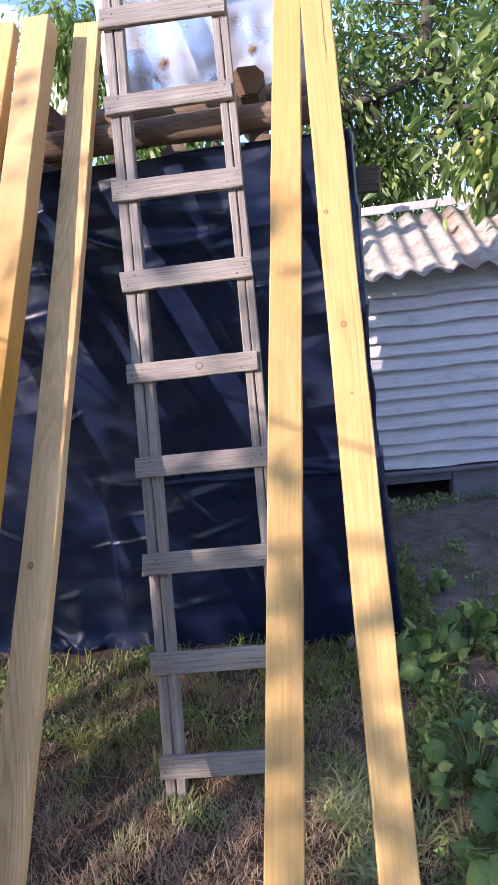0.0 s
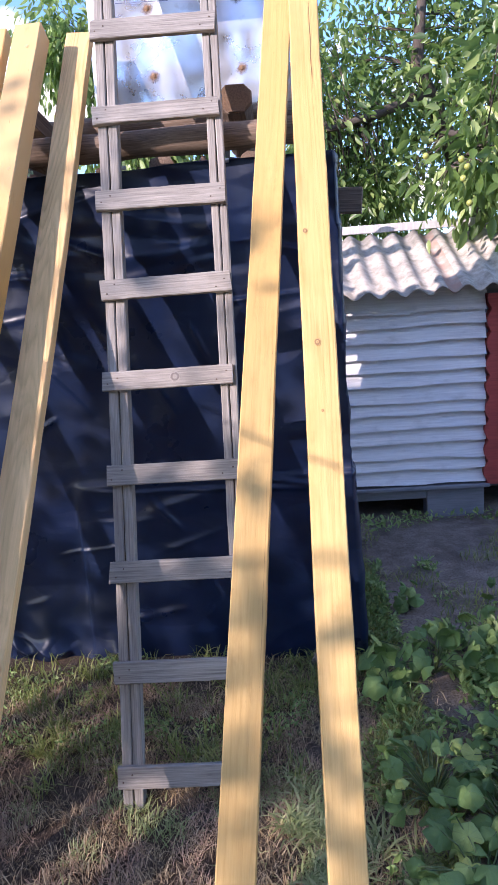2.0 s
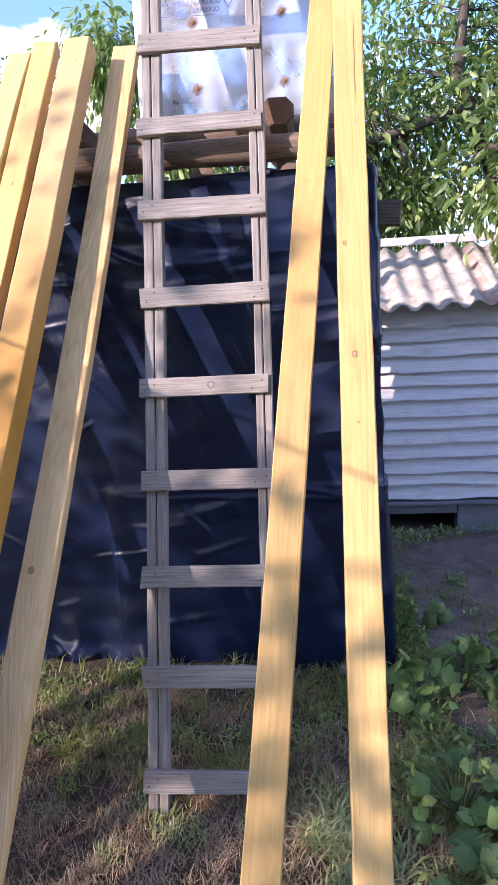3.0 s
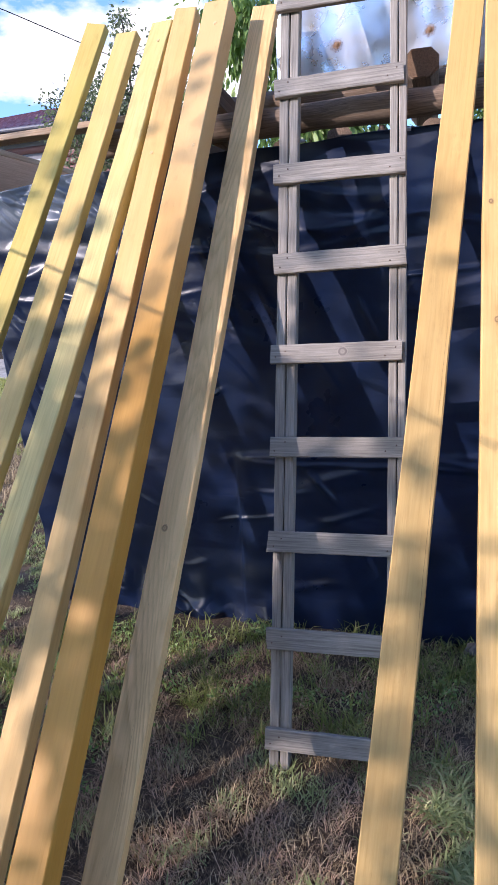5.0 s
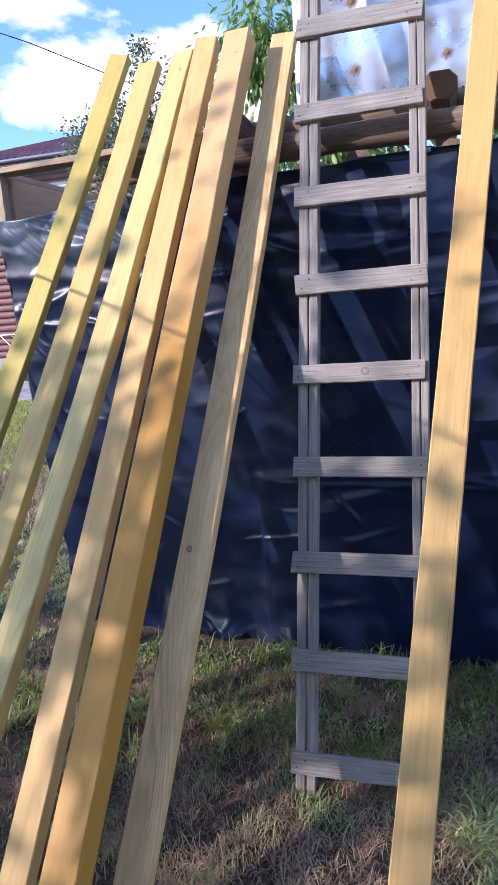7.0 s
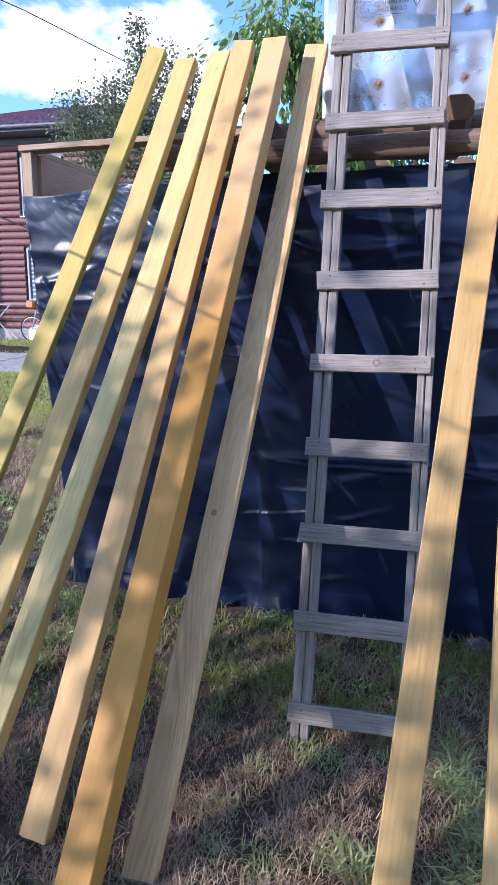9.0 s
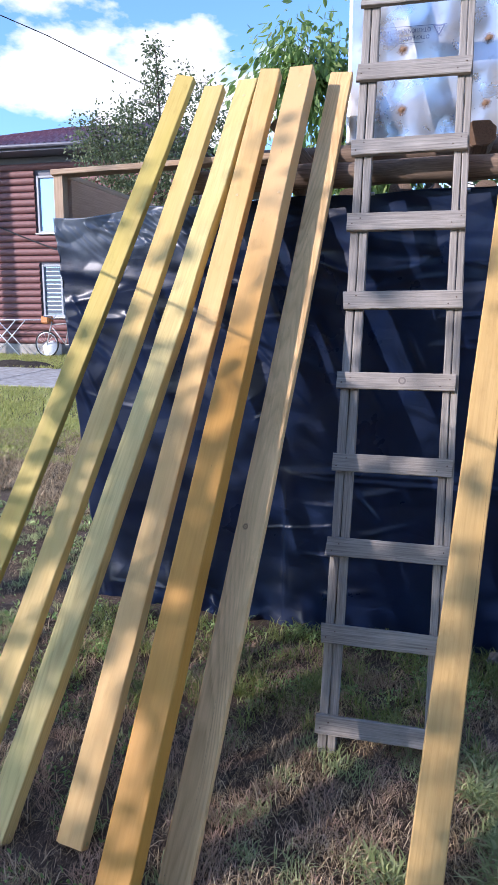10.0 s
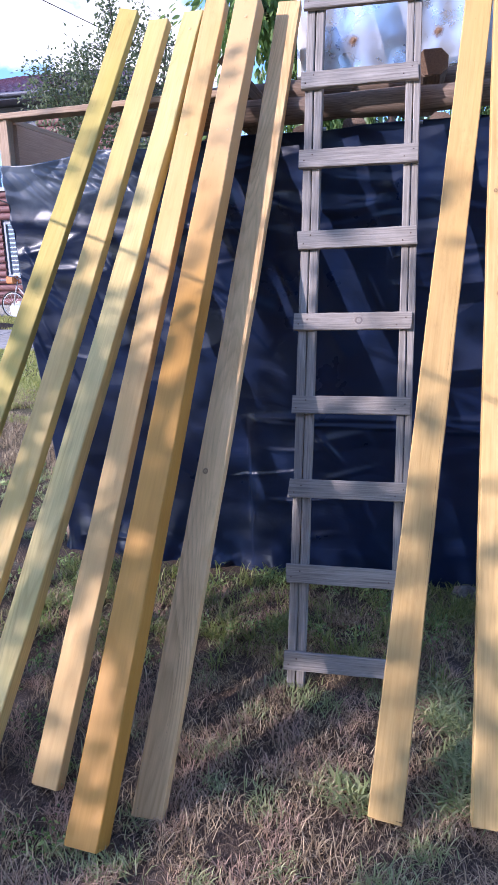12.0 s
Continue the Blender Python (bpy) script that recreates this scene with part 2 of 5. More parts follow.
def timber(name, light, dark, tint, grain=1.0, rough=0.62, stain=0.5, lines_mix=0.5, pale=None):
    """Sawn softwood along z: flame grain where the faces cut the growth rings, fine fibres, blotchy stain."""
    k = Mat(name, rough, spec=0.3)
    own = k.own(11.0)
    field = k.noise(1.0, 1.5, k.coords((6, 6, 0.55), offset=own), 0.45)
    skew = k.math("ADD", k.math("MULTIPLY", k.axis("X"), 4.0), k.math("MULTIPLY", k.axis("Y"), 6.0))
    rings = k.math("FRACT", k.math("MULTIPLY", k.math("ADD", field, k.math("MULTIPLY", skew, 0.35)), 15.0 * grain))
    fine = k.noise(3.0, 5, k.coords((45, 45, 1.6), offset=own), 0.65)
    late = k.ramp(k.math("ADD", rings, k.math("MULTIPLY", k.math("SUBTRACT", fine, 0.5), 0.35)), (0.35, 0.0), (0.82, 1.0), (0.96, 0.25))
    here = k.ramp(k.noise(1.0, 3, k.coords((5, 5, 1.3), offset=own)), (0.38, 0.15), (0.62, 1.0))
    col = k.mix(light, dark, k.math("MULTIPLY", k.math("MULTIPLY", late, here), lines_mix))
    col = k.mix(col, k.ramp(fine, (0.3, dark), (0.62, light)), 0.46)
    blot = k.noise(1.0, 4, k.coords((8, 8, 2.4), offset=own))
    col = k.mix(col, tint, k.math("MULTIPLY", k.ramp(blot, (0.40, 0.0), (0.66, 1.0)), stain))
    cloud = k.noise(1.0, 3, k.coords((7, 7, 3.2), offset=k.own(23.0)), 0.55)
    col = k.mix(col, tuple(0.8 * v for v in dark), k.math("MULTIPLY", k.ramp(cloud, (0.5, 0.0), (0.7, 1.0)), 0.38))
    if pale:                                          # paler towards the head: thinner stain, and washed-out sunlight put into the colour
        col = k.mix(col, pale, k.ramp(k.math("ADD", k.math("MULTIPLY", k.axis("Z"), 0.33), k.math("MULTIPLY", blot, 0.15)), (0.60, 0.0), (0.85, 0.8)))
    dirt = k.noise(1.0, 6, k.coords((18, 18, 7), offset=own), 0.7)
    col = k.mix(col, tuple(0.62 * v for v in dark), k.math("MULTIPLY", k.ramp(dirt, (0.58, 0.0), (0.8, 1.0)), 0.4))
    speck = k.noise(1.0, 3, k.coords((130, 130, 28), offset=own), 0.6)
    col = k.mix(col, tuple(0.45 * v for v in dark), k.math("MULTIPLY", k.ramp(speck, (0.70, 0.0), (0.78, 1.0)), 0.5))
    return k.done(col, k.mix(fine, late, 0.3), 0.55, 0.0015)


def weathered(name, light, dark, rough=0.85):
    """Grey or brown old wood, along z."""
    k = Mat(name, rough, spec=0.25)
    own = k.own()
    grain = k.noise(4.0, 6, k.coords((55, 55, 1.5), offset=own), 0.65)
    big = k.noise(1.0, 4, k.coords((9, 9, 2.5), offset=own))
    col = k.ramp(grain, (0.28, dark), (0.5, tuple((a + b) / 2 for a, b in zip(light, dark))), (0.72, light))
    col = k.mix(col, dark, k.math("MULTIPLY", k.ramp(big, (0.45, 0.0), (0.75, 1.0)), 0.5))
    return k.done(col, grain, 0.55, 0.002)


def foliage(name, a, b, c, through=0.35, rough=0.42, middle=0.55):
    k = Mat(name, rough, spec=0.5)
    col = k.ramp(k.island(), (0.0, a), (middle, b), (1.0, c))
    k.leafy(through, tuple(min(1, x * 2.2) for x in b))
    return k.done(col)


M_BEAM_OLIVE = timber("olive_tinted_pine", (0.580, 0.440, 0.136), (0.430, 0.294, 0.070), (0.480, 0.386, 0.091), 0.8, 0.6, 0.55, 0.5)
M_BEAM = timber("treated_pine", (0.630, 0.445, 0.171), (0.460, 0.288, 0.091), (0.530, 0.391, 0.116), 0.9, 0.6, 0.55, 0.55)
M_BEAM_GREEN = timber("green_stained_pine", (0.67, 0.525, 0.225), (0.38, 0.275, 0.095), (0.48, 0.44, 0.155), 1.6, 0.66, 0.6, 1.0)
M_BEAM_PINK = timber("pinkish_pine", (0.670, 0.442, 0.185), (0.500, 0.294, 0.104), (0.550, 0.355, 0.128), 0.9, 0.6, 0.55, 0.5)
M_BEAM_OCHRE = timber("ochre_pine", (0.54, 0.272, 0.052), (0.40, 0.178, 0.024), (0.46, 0.218, 0.034), 0.6, 0.5, 0.5, 0.35, (0.670, 0.446, 0.215))
M_BEAM_ROUGH = timber("rough_pine", (0.86, 0.562, 0.272), (0.46, 0.272, 0.105), (0.70, 0.445, 0.192), 3.0, 0.75, 0.45, 1.0)
M_BEAM_TAN = timber("tan_planed_pine", (0.610, 0.394, 0.151), (0.430, 0.250, 0.081), (0.530, 0.331, 0.114), 1.2, 0.58, 0.5, 0.7)
M_BEAM_YELLOW = timber("yellow_planed_pine", (0.670, 0.447, 0.185), (0.390, 0.226, 0.066), (0.550, 0.361, 0.123), 1.2, 0.58, 0.55, 1.0)
M_LADDER = weathered("weathered_grey_wood", (0.42, 0.382, 0.342), (0.155, 0.137, 0.12))
M_LOG = weathered("brown_old_log", (0.31, 0.222, 0.163), (0.085, 0.06, 0.045))
M_CUT = weathered("sawn_log_end", (0.22, 0.14, 0.09), (0.10, 0.06, 0.04))
M_BROWN_BOARD = weathered("brown_old_board", (0.66, 0.43, 0.30), (0.44, 0.27, 0.18))
M_BOARD = weathered("old_pale_board", (0.57, 0.43, 0.31), (0.33, 0.225, 0.15))


def tarp_material():
    k = Mat("black_plastic_sheet", 0.4, spec=0.42)
    n = k.noise(9, 5)
    col = k.ramp(n, (0.3, (0.0004, 0.0028, 0.017)), (0.7, (0.0008, 0.005, 0.030)))
    dust = k.noise(2.3, 6, rough=0.7)
    col = k.mix(col, (0.095, 0.19, 0.345), k.math("MULTIPLY", k.ramp(dust, (0.36, 0.35), (0.72, 1.0)), 0.076))
    lit_corner = k.math("ADD", k.math("MULTIPLY", k.axis("Z"), 0.5), k.math("MULTIPLY", k.math("SUBTRACT", k.noise(5, 5, rough=0.6), 0.5), 0.16))
    lit_corner = k.math("MULTIPLY", k.ramp(lit_corner, (0.845, 0.0), (0.92, 1.0)), k.ramp(k.math("ADD", k.axis("X"), 1.47), (0.5, 1.0), (0.85, 0.0)))
    col = k.mix(col, (0.31, 0.38, 0.46), k.math("MULTIPLY", lit_corner, 0.32))      # direct sunlight on the gathered corner, painted in as a paler grey
    fold = k.math("ABSOLUTE", k.math("SUBTRACT", k.noise(3.2, 3, k.coords((1, 1, 1.9)), 0.45, 0.7), 0.5))
    crumple = k.noise(14, 3, k.coords((1, 1, 1.5)), warp=0.9)
    return k.done(col, k.mix(fold, crumple, 0.08), 0.4, 0.02, k.ramp(k.noise(3.0, 5), (0.35, 0.27), (0.7, 0.42)))


def ground_material():
    k = Mat("dry_soil", 0.97, spec=0.1)
    big, mid, fine = k.noise(1.1, 5), k.noise(7, 6, rough=0.7), k.noise(120, 5, rough=0.75)
    soil = k.ramp(mid, (0.28, (0.15, 0.115, 0.09)), (0.5, (0.28, 0.225, 0.185)), (0.78, (0.43, 0.36, 0.305)))
    soil = k.mix(soil, (0.06, 0.042, 0.033), k.math("MULTIPLY", k.ramp(fine, (0.38, 1.0), (0.54, 0.0)), 0.7))
    thatch = k.noise(1.0, 4, k.coords((240, 50, 50), (0.3, 0.2, 0.8)), 0.7, 1.5)
    straw = k.ramp(thatch, (0.40, (0.022, 0.015, 0.011)), (0.56, (0.115, 0.079, 0.054)), (0.72, (0.44, 0.33, 0.24)))
    green = k.ramp(fine, (0.3, (0.07, 0.09, 0.03)), (0.7, (0.20, 0.22, 0.07)))
    bare = k.ramp(k.math("ADD", k.axis("X"), k.math("MULTIPLY", k.math("SUBTRACT", k.noise(1.8, 5, rough=0.6), 0.5), 0.5)), (0.80, 0.0), (1.0, 1.0))
    bare = k.math("MAXIMUM", bare, k.ramp(k.noise(2.6, 4, warp=0.6), (0.60, 0.0), (0.68, 0.55)))
    col = k.mix(k.mix(soil, straw, k.ramp(big, (0.4, 0.75), (0.6, 1.0))), soil, bare)
    far = k.ramp(k.math("MULTIPLY", k.axis("Y"), 0.1), (0.26, 0.0), (0.42, 1.0))
    behind = k.ramp(k.math("MULTIPLY", k.axis("Y"), -0.1), (0.22, 0.0), (0.34, 0.8))
    col = k.mix(col, green, behind)
    col = k.mix(col, green, k.math("MULTIPLY", k.ramp(k.noise(0.55, 5), (0.40, 0.0), (0.56, 0.8)), far))
    return k.done(col, k.mix(mid, fine, 0.5), 0.8, 0.02)


def metal_sheet_material():
    k = Mat("old_aluminium_sheet", 0.3, 0.88)
    n, s = k.noise(3.5, 4), k.noise(16, 5)
    col = k.ramp(n, (0.3, (0.72, 0.75, 0.81)), (0.7, (0.90, 0.91, 0.93)))
    col = k.mix(col, (0.33, 0.24, 0.15), k.math("MULTIPLY", k.ramp(s, (0.6, 0.0), (0.78, 1.0)), 0.45))
    r = k.ramp(k.noise(6, 5), (0.3, 0.22), (0.7, 0.4))
    return k.done(col, k.noise(4.5, 3), 0.5, 0.012, r)


def rust_material():
    """Rust that thins out from the screw."""
    k = Mat("rust_stain", 0.9, spec=0.2)
    grain = k.noise(90, 5, rough=0.7)
    col = k.ramp(grain, (0.3, (0.15, 0.08, 0.045)), (0.7, (0.38, 0.25, 0.165)))
    far = k.n.new("ShaderNodeVectorMath")
    far.operation = "LENGTH"
    k.l.new(k.coords(), far.inputs[0])
    reach = k.math("ADD", k.math("MULTIPLY", far.outputs["Value"], 21.0), k.math("MULTIPLY", k.noise(55, 5, rough=0.7), 0.9))
    k.l.new(k.ramp(reach, (0.55, 1.0), (1.0, 0.0)), k.b.inputs["Alpha"])
    return k.done(col, grain, 0.4, 0.001)


def painted_board(name, light, dark):
    k = Mat(name, 0.62, spec=0.35)
    own = k.own()
    grain = k.noise(3, 6, k.coords((1.5, 20, 30), offset=own), 0.6)
    wear = k.noise(6, 5, k.coords((1, 1, 2.5), offset=own))
    col = k.ramp(grain, (0.3, dark), (0.7, light))
    col = k.mix(col, tuple(0.55 * v for v in dark), k.math("MULTIPLY", k.ramp(wear, (0.58, 0.0), (0.8, 1.0)), 0.6))
    return k.done(col, grain, 0.3, 0.002)


def slate_material():
    k = Mat("asbestos_cement", 0.93, spec=0.2)
    n, s = k.noise(14, 6, rough=0.7), k.noise(3, 4)
    col = k.ramp(n, (0.3, (0.24, 0.215, 0.18)), (0.6, (0.50, 0.45, 0.385)), (0.85, (0.60, 0.545, 0.465)))
    col = k.mix(col, (0.13, 0.12, 0.10), k.math("MULTIPLY", k.ramp(s, (0.5, 0.0), (0.75, 1.0)), 0.45))
    x = k.axis("X")
    band = k.math("LESS_THAN", k.math("ABSOLUTE", k.math("SUBTRACT", x, 1.66)), 0.045)
    col = k.mix(col, (0.40, 0.23, 0.175), k.math("MULTIPLY", band, k.ramp(k.noise(9, 4), (0.35, 0.1), (0.6, 0.8))))
    return k.done(col, n, 0.5, 0.004)


M_TARP, M_GROUND, M_METAL, M_RUST, M_SLATE = tarp_material(), ground_material(), metal_sheet_material(), rust_material(), slate_material()
M_SIDING = painted_board("pale_grey_paint", (0.83, 0.81, 0.80), (0.62, 0.60, 0.605))
M_RED = painted_board("red_oxide_paint", (0.46, 0.075, 0.06), (0.33, 0.05, 0.045))
M_PLINTH = painted_board("grey_plinth_paint", (0.26, 0.26, 0.29), (0.17, 0.17, 0.19))
M_RIDGE = painted_board("pale_ridge_paint", (0.6, 0.58, 0.57), (0.42, 0.40, 0.4))
# the shade inside the shed, put into a near-black colour
M_DARK = Mat("interior_shade_tone", 0.9).done((0.03, 0.028, 0.03))
M_NAIL = Mat("rusty_nail", 0.6, 0.7).done((0.14, 0.1, 0.08))
M_BOLT = Mat("galvanised_bolt", 0.35, 0.9).done((0.6, 0.62, 0.66))
M_INK = Mat("printed_blue_ink", 0.6).done((0.13, 0.17, 0.32))
M_BARK = weathered("tree_bark", (0.13, 0.105, 0.088), (0.045, 0.036, 0.03))
M_WALNUT = foliage("walnut_leaf", (0.04, 0.075, 0.022), (0.12, 0.195, 0.05), (0.42, 0.50, 0.19), 0.38, 0.36, 0.75)
M_STRAW_RED = foliage("reddish_dead_grass", (0.25, 0.155, 0.105), (0.43, 0.28, 0.19), (0.50, 0.35, 0.24), 0.12, 0.85)
M_TUFT = foliage("grey_green_grass", (0.15, 0.19, 0.075), (0.29, 0.33, 0.135), (0.52, 0.51, 0.26), 0.25, 0.65)
M_PEACH = foliage("peach_leaf", (0.05, 0.09, 0.025), (0.13, 0.21, 0.055), (0.32, 0.40, 0.15))
M_PEAR = foliage("pear_leaf", (0.045, 0.06, 0.03), (0.095, 0.12, 0.06), (0.24, 0.27, 0.16))
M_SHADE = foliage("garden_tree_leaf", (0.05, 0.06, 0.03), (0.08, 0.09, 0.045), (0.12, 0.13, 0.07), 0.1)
M_GRASS = foliage("green_grass", (0.075, 0.10, 0.028), (0.19, 0.225, 0.055), (0.46, 0.41, 0.17), 0.3, 0.5)
M_LAWN = foliage("lawn_grass", (0.20, 0.22, 0.055), (0.34, 0.35, 0.10), (0.52, 0.46, 0.21), 0.3, 0.6)
M_STRAW = foliage("dry_grass", (0.10, 0.068, 0.038), (0.36, 0.26, 0.148), (0.66, 0.52, 0.32), 0.15, 0.8)
M_WEED = foliage("weed_leaf", (0.10, 0.165, 0.055), (0.22, 0.315, 0.10), (0.40, 0.46, 0.18), 0.25, 0.5)
M_FRUIT = Mat("yellow_green_fruit", 0.45).done((0.34, 0.36, 0.09))


# ---- ground ----
RISE = 0.26      # the garden climbs a little towards the house


def climb(y):
    return RISE * min(1.0, max(0.0, (y - 6.0) / 8.5))


def ground_height(x, y):
    near = math.exp(-((x / 4) ** 2 + (y / 4) ** 2))
    z = 0.02 * near * noise.noise(Vector((x * 1.7, y * 1.7, 0))) + 0.008 * near * noise.noise(Vector((x * 7, y * 7, 3)))
    if y < 0.3:
        z -= 0.027 * min(1.0, (0.3 - y) / 0.25) * near
    return z + climb(y)


def ground_sheet():
    axis = [0.0]
    while axis[-1] < 600:
        axis.append(axis[-1] + max(0.055, axis[-1] * 0.09 - 0.2))
    axis = [-a for a in axis[:0:-1]] + axis
    n = len(axis)
    verts = [(x, y, ground_height(x, y)) for y in axis for x in axis]
    tris = []
    for j in range(n - 1):
        for i in range(n - 1):
            a = j * n + i
            tris += [(a, a + 1, a + n + 1), (a, a + n + 1, a + n)]
    ob = place("ground", tri_mesh("ground", verts, tris), M_GROUND, smooth=True)
    tagged(ob, "dry trodden garden soil with patches of grass", "ground", kind="structure")


ground_sheet()


def concrete():
    k = Mat("old_concrete", 0.9, spec=0.2)
    n = k.noise(5, 6, rough=0.7)
    return k.done(k.ramp(n, (0.3, (0.22, 0.2, 0.18)), (0.7, (0.48, 0.45, 0.41))), k.noise(40, 4), 0.5, 0.004)


M_CONCRETE = concrete()
walkway = thing("path", "weathered pale concrete garden path across the lawn", "path", kind="structure")
x = -17.0
k = 0
while x < -4.5:
    bm = block(x + 0.02, 9.2 + 0.1 * (k % 2), -0.05, x + 1.78, 12.2 - 0.08 * (k % 3), 0.025, 0.01)
    slab = part("slab", bm, M_CONCRETE, walkway)
    slab.matrix_world = Matrix.Translation((0, 10.7, climb(10.7) + 0.004)) @ pose(0, 0, 0, math.degrees(math.atan(RISE / 8.5))) @ Matrix.Translation((0, -10.7, 0))
    x, k = x + 1.8, k + 1


# ---- the leaning timbers ----
BEAMS = [   # front left edge at the foot and at the head, width, depth, turn, bow, sag, uneven edge, material, knots (across, along), label
    ((-1.372, -0.43), (-0.848, 0.988, 2.549), 0.087, 0.034, 1.4, 0.005, 0.017, 0.001, M_BEAM_OLIVE, (), "yellow planed pine timber leaning against the log frame"),
    ((-1.044, -0.658), (-0.701, 0.932, 2.475), 0.091, 0.040, -6.0, 0.002, 0.028, 0.0015, M_BEAM, ((0.05, 0.30),), "yellow pine timber with a knot near its foot"),
    ((-0.906, -0.639), (-0.538, 0.900, 2.482), 0.086, 0.053, -5.2, 0.010, 0.025, 0.005, M_BEAM_GREEN, ((0.05, 2.85),), "pine timber stained green, leaning against the frame"),
    ((-0.677, -0.596), (-0.446, 0.914, 2.519), 0.088, 0.048, -3.3, -0.001, 0.011, 0.0015, M_BEAM_PINK, ((0.04, 2.3),), "pale yellow pine timber leaning beside the others"),
    ((-0.468, -0.798), (-0.297, 0.804, 2.481), 0.097, 0.077, -5.4, -0.012, 0.028, 0.001, M_BEAM_OCHRE, ((0.06, 2.84), (0.075, 2.32)), "thick ochre planed pine timber standing out from the row"),
    ((-0.339, -0.653), (-0.147, 0.918, 2.488), 0.091, 0.044, 3.1, 0.002, 0.038, 0.0015, M_BEAM_ROUGH, ((0.03, 1.01),), "rough sawn pine timber with a knot, greyish brown"),
    ((0.306, -0.552), (0.584, 0.874, 2.598), 0.094, 0.058, 0.0, -0.002, -0.002, 0.001, M_BEAM_TAN, (), "smooth yellow pine timber leaning in front of the ladder"),
    ((0.582, -0.532), (0.657, 0.779, 2.666), 0.093, 0.052, -0.1, -0.004, -0.001, 0.001, M_BEAM_YELLOW, ((0.04, 1.52), (0.045, 1.32), (0.02, 1.87)), "yellow pine timber with small knots and drying cracks"),
]


def knot_mesh():
    """A flat knot, a hair proud of the face: a rough oval."""
    rnd = random.Random(4)
    bm = bmesh.new()
    mid = bm.verts.new((0, 0, 0))
    ring = [bm.verts.new((math.cos(2 * math.pi * k / 16) * rnd.uniform(0.9, 1.1), 0.0, math.sin(2 * math.pi * k / 16) * rnd.uniform(1.0, 1.25))) for k in range(16)]
    for k in range(16):
        bm.faces.new((mid, ring[k], ring[(k + 1) % 16]))
    me = bpy.data.meshes.new("knot")
    bm.to_mesh(me)
    bm.free()
    return me


def knot_material(name, rim, heart, wood):
    k = Mat(name, 0.7)
    r = k.n.new("ShaderNodeVectorMath")
    r.operation = "LENGTH"
    k.l.new(k.coords((1, 1, 0.88)), r.inputs[0])
    wob = k.math("ADD", r.outputs["Value"], k.math("MULTIPLY", k.noise(3.0, 3, k.coords(offset=k.own())), 0.3))
    return k.done(k.ramp(wob, (0.2, heart), (0.45, wood), (0.7, rim), (0.86, rim), (1.0, wood)), k.noise(6, 3), 0.3, 0.02)


M_KNOT = knot_material("pine_knot", (0.27, 0.15, 0.06), (0.36, 0.21, 0.085), (0.5, 0.31, 0.13))
M_KNOT_PALE = knot_material("pale_knot", (0.56, 0.37, 0.17), (0.62, 0.42, 0.2), (0.7, 0.5, 0.26))
M_KNOT_GREY = knot_material("grey_knot", (0.17, 0.145, 0.13), (0.26, 0.225, 0.20), (0.31, 0.27, 0.24))
KNOT = knot_mesh()


def end_grain():
    k = Mat("end_grain", 0.85, spec=0.2)
    rings = k.wave(60, k.coords((1, 1.6, 1), (0, 0, 0.6), k.own(0.3)), 1.5)
    return k.done(k.ramp(rings, (0.2, (0.40, 0.26, 0.12)), (0.8, (0.60, 0.42, 0.22))), rings, 0.3, 0.001)


M_END_GRAIN = end_grain()
for n, ((ax, ay), top, w, d, turn, bow, sag, wane, material, knots, label) in enumerate(BEAMS):
    foot, head = Vector((ax, ay, -0.025 + 0.5 * d)), Vector(top)
    length = (head - foot).length
    bm = plank(length, w, d, 0.003, 26, 0.0007, n, bow, 0.003 * (n % 3 - 1), sag, wane)
    ob = part("timber", bm, material)
    ob.matrix_world = from_to(foot, head, (math.cos(radians(turn)), math.sin(radians(turn)), 0)) @ pose(w / 2, d / 2, 0)
    tagged(ob, label, "timber", "timbers leaning on the frame")
    for z in (-0.0015, length + 0.0015):
        end = part("sawn_end", block(-w / 2 + 0.006, -d / 2 + 0.006, -0.001, w / 2 - 0.006, d / 2 - 0.006, 0.001, 0), M_END_GRAIN, ob, "pale sawn end grain")
        end.matrix_local = pose(0, 0, z)
    for q, (across, along) in enumerate(knots):
        me = KNOT.copy()
        knot = place("knot", me, M_KNOT_PALE if n in (2, 3, 4) else M_KNOT, ob)
        size = (0.0095, 0.004, 0.007)[q] if n not in (2, 3, 4, 6) else 0.006
        knot.matrix_local = pose(across - w / 2 + bow * math.sin(math.pi * along / length), -d / 2 + sag * math.sin(math.pi * along / length) - 0.0016, along) @ Matrix.Diagonal((size, 1, size * 1.1, 1))


M_CRACK = Mat("drying_crack", 0.9).done((0.20, 0.115, 0.05))


def crack(beam, spec, across, low, high, wide, seed):
    """A drying crack: a thin wandering dark split along the face."""
    w, d, bow, sag = spec[2], spec[3], spec[5], spec[6]
    length = (Vector(spec[1]) - Vector((*spec[0], -0.025 + 0.5 * d))).length
    rnd = random.Random(seed)
    bm = bmesh.new()
    rows, drift = [], 0.0
    for i in range(15):
        u = i / 14
        drift += rnd.uniform(-0.0012, 0.0012)
        half = wide * (math.sin(math.pi * u) ** 0.6) * rnd.uniform(0.5, 1.0) + 0.00005
        zz = low + (high - low) * u
        bend = math.sin(math.pi * zz / length)
        rows.append([bm.verts.new((across - w / 2 + bow * bend + drift + q * half, -d / 2 + sag * bend - 0.0016, zz)) for q in (-1, 1)])
    for a, b in zip(rows, rows[1:]):
        bm.faces.new((a[0], a[1], b[1], b[0]))
    part("crack", bm, M_CRACK, beam)


